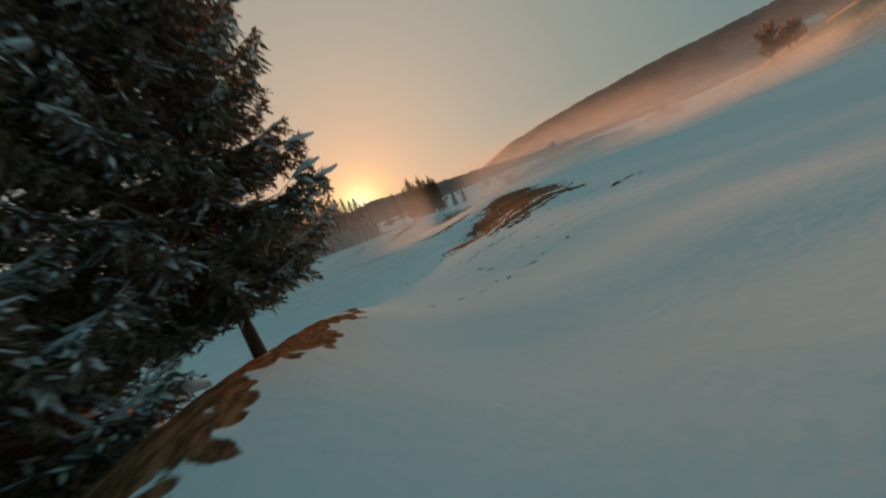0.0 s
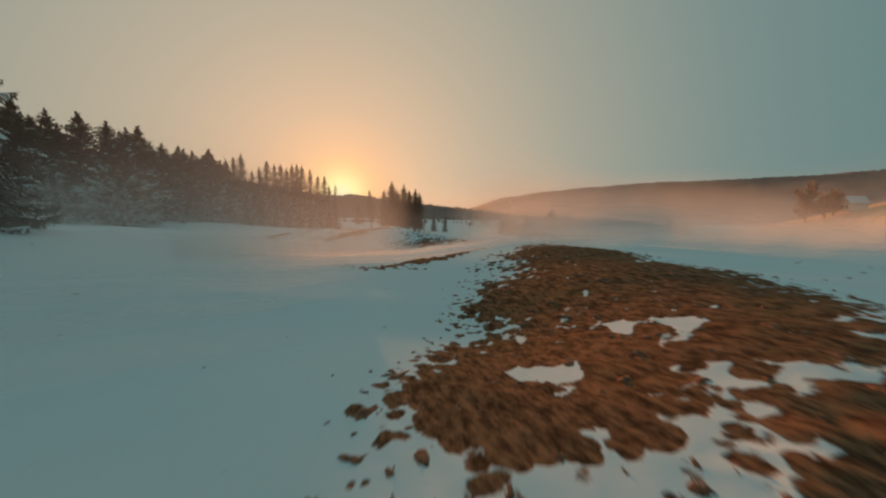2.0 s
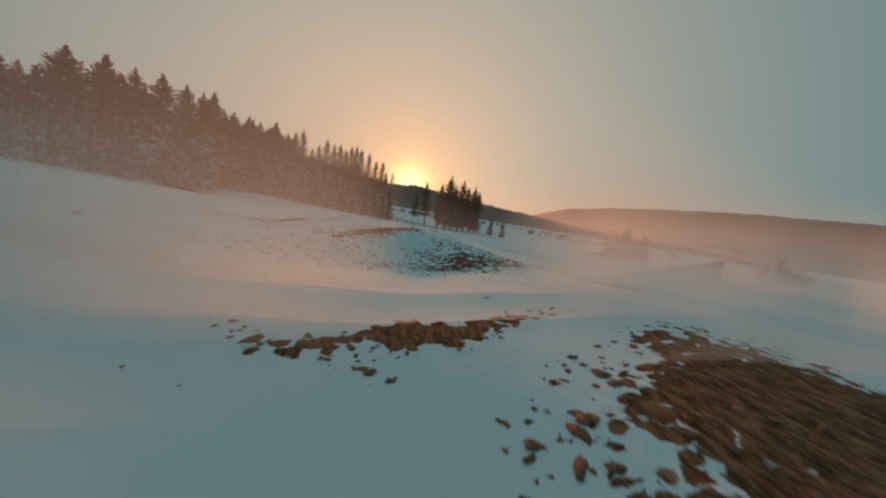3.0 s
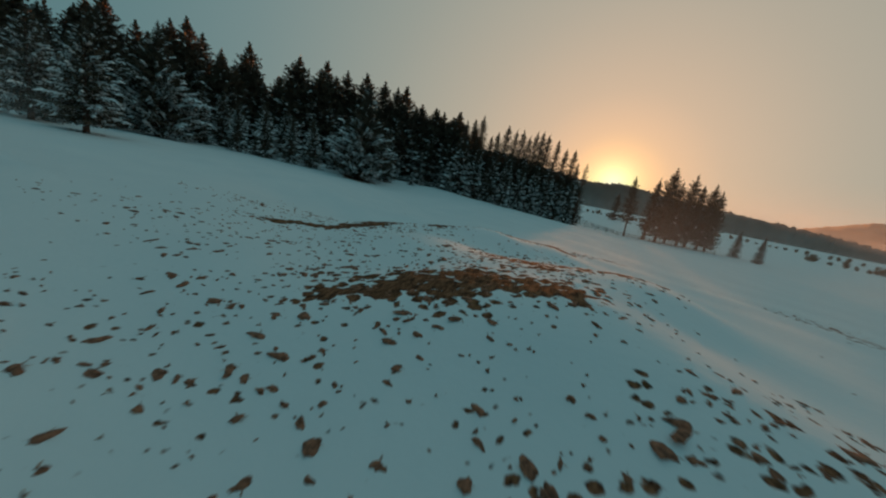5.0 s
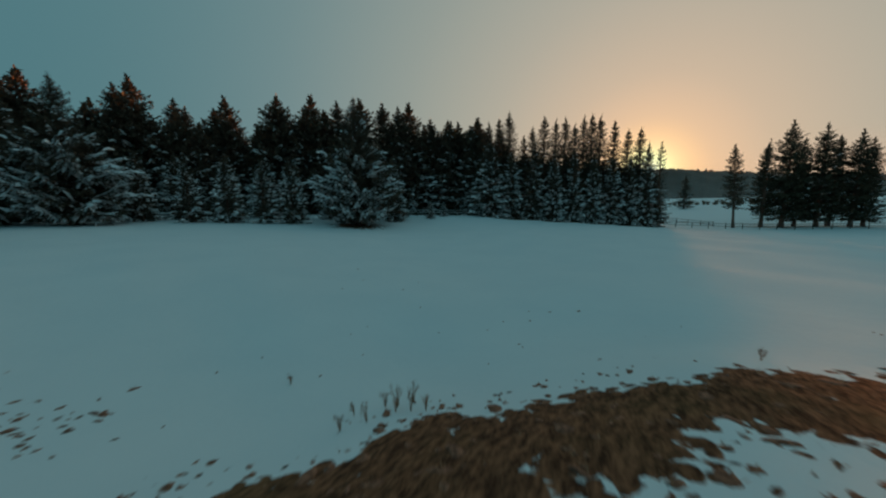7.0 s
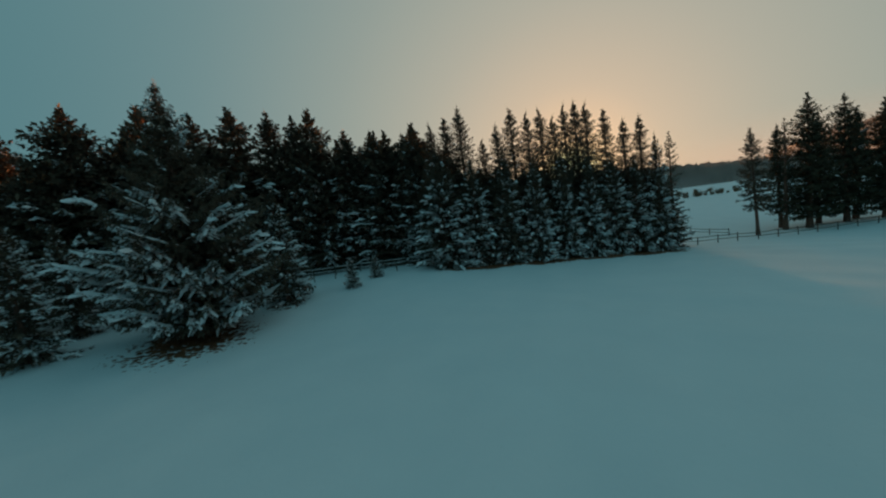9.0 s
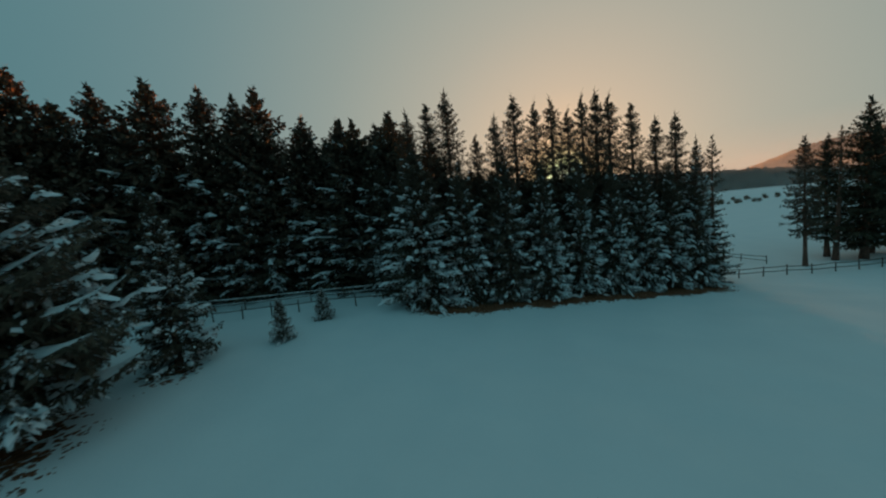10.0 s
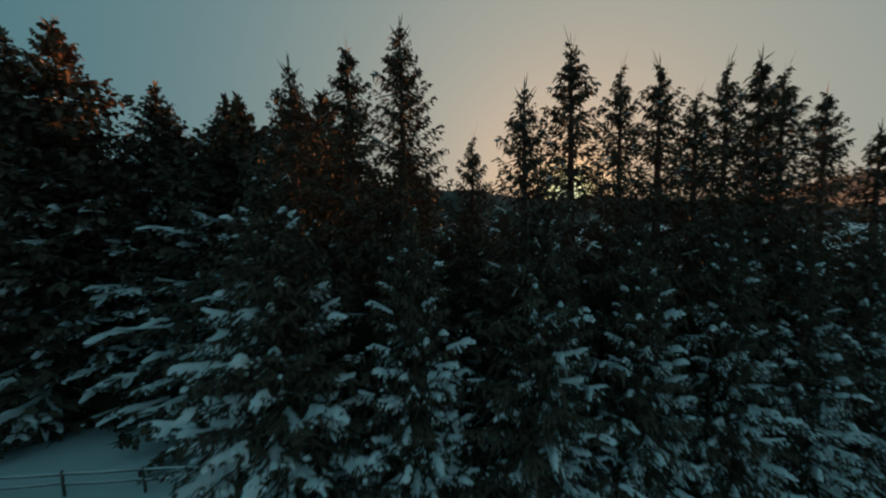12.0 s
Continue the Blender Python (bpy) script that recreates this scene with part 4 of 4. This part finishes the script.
TREE_FEET += [(-33.0, 91.8, 4.2, 2.5), (-31.9, 99.4, 1.8, 2.2), (-20.6, 112.6, 2.2, 2.1), (-35.5, 54.6, 2.0, 1.5), (-50.5, 90.6, 2.0, 1.6)]
TREE_FEET += [(-19.6 + 2.0 * k, 111.4 + 1.06 * k, 2.3, 2.4) for k in range(13)]


def tussocks():
    """Low clumps of matted grass that stick out of the thin snow, one joined piece."""
    rng = np.random.default_rng(77)
    x, y = rng.uniform(-14, 24, 85000), rng.uniform(-6, 70, 85000)
    b = bareness(x, y)
    keep = rng.random(x.size) < np.interp(b, (-0.76, -0.6, -0.3, 0.0, 0.4, 1.0), (0.004, 0.025, 0.15, 0.32, 0.36, 0.2)) * (y > 9)
    x, y, b = x[keep], y[keep], b[keep]
    z = ground_z(x, y)
    n = x.size
    size = rng.uniform(0.035, 0.10, n) * 0.75 * np.interp(b, (-0.75, -0.3, 0.3), (0.5, 0.8, 1.1)) * rng.choice([0.35, 0.6, 0.9, 1.5], n)
    long_, turn = rng.uniform(1.2, 2.4, n), rng.random(n) * 6.283
    high = 0.012 + size * rng.uniform(0.08, 0.2, n)
    cols = 13
    ang = np.arange(cols) * 6.2832 / (cols - 1)
    clumps, blades = Cloth(), Cloth()
    wob = 1 + sum(a * np.sin(k * ang + rng.uniform(0, 6.283, (n, 1))) for k, a in ((1, 0.2), (2, 0.22), (3, 0.18), (5, 0.12)))
    rows = []
    for r, up in ((1.12, -0.6), (0.92, 0.25), (0.55, 0.85), (0.02, 1.0)):
        u, v = r * wob * np.cos(ang) * (size * long_)[:, None], r * wob * np.sin(ang) * size[:, None]
        c, s = np.cos(turn)[:, None], np.sin(turn)[:, None]
        rows.append(np.stack([x[:, None] + c * u - s * v, y[:, None] + s * u + c * v, z[:, None] + up * high[:, None] + 0 * u], -1))
    pts = np.stack(rows, 1)
    clumps.v.append(pts.reshape(-1, 3))
    clumps.f.append((np.arange(n)[:, None, None] * (4 * cols) + grid_faces(cols, 4)[None]).reshape(-1, 4))
    tagged(new("grass_clumps", clumps.mesh("grass_clumps", M_TUFT, True)), "low clumps of matted brown grass in thin snow", "grass", kind="stuff")
    for k in range(8):
        a = rng.random(n) * 6.283
        out = np.stack([np.cos(a), np.sin(a), np.zeros(n)], -1)
        ln = size * rng.uniform(0.5, 1.2, n)
        base = np.stack([x, y, z + 0.6 * high], -1) + out * (size * rng.uniform(0.2, 0.9, n))[:, None]
        base[:, 2] -= 0.3 * high
        way = out * ln[:, None] + UP * (ln * rng.uniform(0.0, 0.25, n))[:, None] + rng.normal(0, 0.02, (n, 3))
        blades.kites(base, way, np.stack([-np.sin(a), np.cos(a), np.zeros(n)], -1), 0.012 + 0.018 * rng.random(n))
    tagged(new("grass_blades", blades.mesh("grass_blades", M_BLADE)), "dry brown grass blades poking through thin snow", "grass", kind="stuff")


def dry_weed(x, y, high, seed):
    """A bunch of thin dead stalks with small seed heads."""
    rng = np.random.default_rng(seed)
    ob = thing("dry_weed", "thin dead weed stalks sticking out of the snow", "weed", "dry weeds")
    for k in range(6):
        a, lean = rng.random() * 6.28, rng.uniform(0.05, 0.3)
        tip = np.array([math.cos(a) * lean * high, math.sin(a) * lean * high, high * rng.uniform(0.6, 1.0)])
        v, f = tube([(0, 0, -0.05), tuple(0.5 * tip + np.array([0, 0, 0.08 * high])), tuple(tip)], [0.006, 0.005, 0.003], 5)
        stalk = part("stalk", mesh_of("stalk", v, f, M_BLADE), ob)
        head = Cloth()
        n = 14
        way = rng.normal(0, 0.025, (n, 3)) + UP * 0.03
        side = np.cross(way, rng.normal(0, 1, (n, 3)))
        head.kites(np.repeat(tip[None], n, 0) - UP * rng.uniform(0, 0.12, (n, 1)), way, side / np.linalg.norm(side, axis=1)[:, None], np.full(n, 0.010))
        part("seed_head", head.mesh("seed_head", M_BLADE), stalk)
    ob.matrix_basis = pose(x, y, gz(x, y))


def mist():
    """Thin banks of ground mist over the hollow, soft-edged sheets that the low sun shines through."""
    m, n, l, b = material("ground_mist", 1.0)
    n.remove(b)
    out = n["Material Output"]
    at = n.new("ShaderNodeAttribute")
    at.attribute_name = "thick"
    wisp = span(n, l, noise_of(n, l, 0.16, 1.5, 0.5, stretch=(0.14, 0.2, 0.8)), 0.32, 0.72)
    fac = calc(n, l, "MULTIPLY", at.outputs["Fac"], calc(n, l, "ADD", calc(n, l, "MULTIPLY", wisp, 0.35), 0.65))
    clear, dif, tra = n.new("ShaderNodeBsdfTransparent"), n.new("ShaderNodeBsdfDiffuse"), n.new("ShaderNodeBsdfTranslucent")
    dif.inputs[0].default_value = tra.inputs[0].default_value = (0.85, 0.85, 0.86, 1)
    both, mix = n.new("ShaderNodeMixShader"), n.new("ShaderNodeMixShader")
    both.inputs[0].default_value = 0.55
    l.new(dif.outputs[0], both.inputs[1])
    l.new(tra.outputs[0], both.inputs[2])
    l.new(fac, mix.inputs[0])
    l.new(clear.outputs[0], mix.inputs[1])
    l.new(both.outputs[0], mix.inputs[2])
    l.new(mix.outputs[0], out.inputs[0])
    us, vs = np.linspace(0, 1, 90), np.linspace(0, 1, 16)
    uu, vv = np.meshgrid(us, vs)

    def bank(name, label, x, y, z, thick):
        me = mesh_of(name, np.stack([x, y, z], -1).reshape(-1, 3).tolist(), grid_faces(90, 16).tolist(), m)
        me.attributes.new("thick", "FLOAT", "POINT").data.foreach_set("value", thick.ravel().astype(np.float32))
        tagged(new(name, me), label, "mist", "mist banks", "stuff")

    def fade(high):
        return np.clip(1 - vv, 0, 1) ** 1.2 * np.clip(vv * high / 0.7, 0, 1)

    for k, (x0, x1, y0, dens, high, soft0, soft1) in enumerate(MIST):
        x = x0 + (x1 - x0) * uu
        y = y0 + 0.2 * np.sin(0.11 * x + k * 1.7) + 0.05 * np.abs(x)
        top = high * (1 + 0.2 * np.sin(0.13 * x + k)) * (np.clip(np.abs(x - 6) / 12, 0.25, 1) if high < 3.5 else 1)
        z = ground_z(x, y) - 0.1 + top * vv
        ends = np.clip((x - x0) / soft0, 0, 1) * np.clip((x1 - x) / soft1, 0, 1)
        bank("mist_bank", "thin low bank of ground mist over the snow", x, y, z, dens * fade(high) * ends)
    # mist that lies at the foot of the sunny slope: distance, azimuths, height, density
    for dist, a0, a1, high, dens in SLOPE_MIST:
        a = np.radians(a0 + (a1 - a0) * uu)
        x, y = dist * np.sin(a), 12 + dist * np.cos(a)
        z = ground_z(x, y) - 0.1 + high * (1 + 0.25 * np.sin(9 * a + dist)) * vv
        bank("mist_bank", "bank of sunlit mist at the foot of the far slope", x, y, z, dens * fade(high) * np.clip(uu / 0.15, 0, 1) * np.clip((1 - uu) / 0.08, 0, 1))
    # far haze before the hills: distance, azimuths, height, density
    for dist, a0, a1, high, dens in ((430, -14, 110, 50, 0.3), (1200, 14, 130, 170, 0.4)):
        a = np.radians(a0 + (a1 - a0) * uu)
        x, y, z = dist * np.sin(a), 50 + dist * np.cos(a), -14 + high * vv
        bank("valley_haze", "thin evening haze hanging in the far valley", x, y, z, dens * np.clip(1 - vv, 0, 1) ** 1.2 * np.clip(uu / 0.1, 0, 1) * np.clip((1 - uu) / 0.1, 0, 1))


# mist banks: from x, to x, y, density, height, softness of both ends; the lane that the camera flies stays clear
# the two 9 m high sheets are added for the bloom round the sun
MIST = [
    (-60, -7, 36.0, 0.5, 6, 8, 8), (-62, -9, 43.0, 0.4, 6, 8, 8), (-11, 5.0, 26.0, 0.52, 5.0, 9, 1.6), (-10, 5.9, 30.5, 0.46, 5.0, 9, 1.8), (-12, 5.1, 26.6, 0.20, 9, 9, 1.8), (-12, 5.5, 28.6, 0.16, 9, 9, 1.8), (6.5, 60, 52.0, 0.16, 5, 3.5, 20), (8.5, 70, 62.0, 0.16, 5, 3.5, 20),
    (8.8, 84, 28.0, 0.75, 6, 2.5, 12), (9.4, 100, 33.5, 0.85, 7, 2.5, 12), (-4, 14, 27.2, 0.7, 3.2, 2.7, 2.7), (-5, 14, 29.6, 0.7, 3.2, 2.7, 2.7), (-16, 2.4, 21.5, 0.65, 2.4, 9, 2.5), (-18, 3.0, 24.0, 0.7, 2.8, 9, 2.5), (-14, 1.2, 19.0, 0.55, 2.0, 8, 2.5), (8.6, 60, 24.0, 0.75, 2.8, 2.5, 10),
]
SLOPE_MIST = [(58, 30, 100, 3.2, 0.7), (74, 30, 100, 3.8, 0.7), (90, 30, 84, 4.6, 0.65), (102, 24, 82, 16, 0.28)]

build_ground()
build_hill("wooded_hill", "dark wooded hill under the evening sun", (0, 50, -6), 520, 180,
           [(-120, 5), (-60, 5.5), (-30, 6.0), (-12, 5.2), (-5, 4.0), (0, 3.4), (2, 3.34), (2.7, 3.34), (3.7, 3.58), (6, 3.68), (8, 3.45), (11, 3.0), (16, 2.6), (22, 2.0), (27, 1.7), (33, 0.9), (40, 0.55), (52, 0.2), (60, -0.3)], M_HILL, 0.8, 3, 5.0)
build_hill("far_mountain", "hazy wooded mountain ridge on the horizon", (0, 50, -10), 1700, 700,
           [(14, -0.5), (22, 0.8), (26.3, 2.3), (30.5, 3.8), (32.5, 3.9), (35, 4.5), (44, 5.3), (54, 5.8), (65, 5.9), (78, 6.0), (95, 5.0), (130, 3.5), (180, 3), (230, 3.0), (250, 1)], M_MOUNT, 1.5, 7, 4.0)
plant_trees()
fence("meadow_fence", "low weathered wooden fence along the snowy track", ((-52, 102.5), (-24.5, 112.2)), 2.3, 1.05, (0.78,))
fence("forest_fence", "weathered two-railed wooden fence before the forest", ((-60, 103.5), (-24, 116.8)), 3.0, 1.15, (0.55, 1.0), True)
fence("gap_fence", "weathered wooden rail fence across the gap in the trees", ((6.5, 128.0), (40, 139.5)), 2.6, 1.1, (0.5, 0.95))
fence("field_fence", "old wooden fence in the field behind the gap", ((6, 152), (16.5, 138.5)), 2.8, 1.1, (0.5, 0.95))
house()
field_trees()
tussocks()
for k, (x, y, high) in enumerate(((-4.4, 59.7, 0.4), (-4.1, 60.2, 0.3), (-4.7, 59.3, 0.35), (2.4, 63.9, 0.25), (-7.6, 60.5, 0.25), (-4.5, 60.4, 0.4), (-4.0, 60.7, 0.45), (-3.5, 60.4, 0.35), (-4.2, 60.4, 0.5), (-3.8, 60.3, 0.4), (-4.9, 59.9, 0.3), (-8.2, 52.5, 0.3), (-7.4, 52.9, 0.3))):
    dry_weed(x, y, high, 500 + k)
mist()
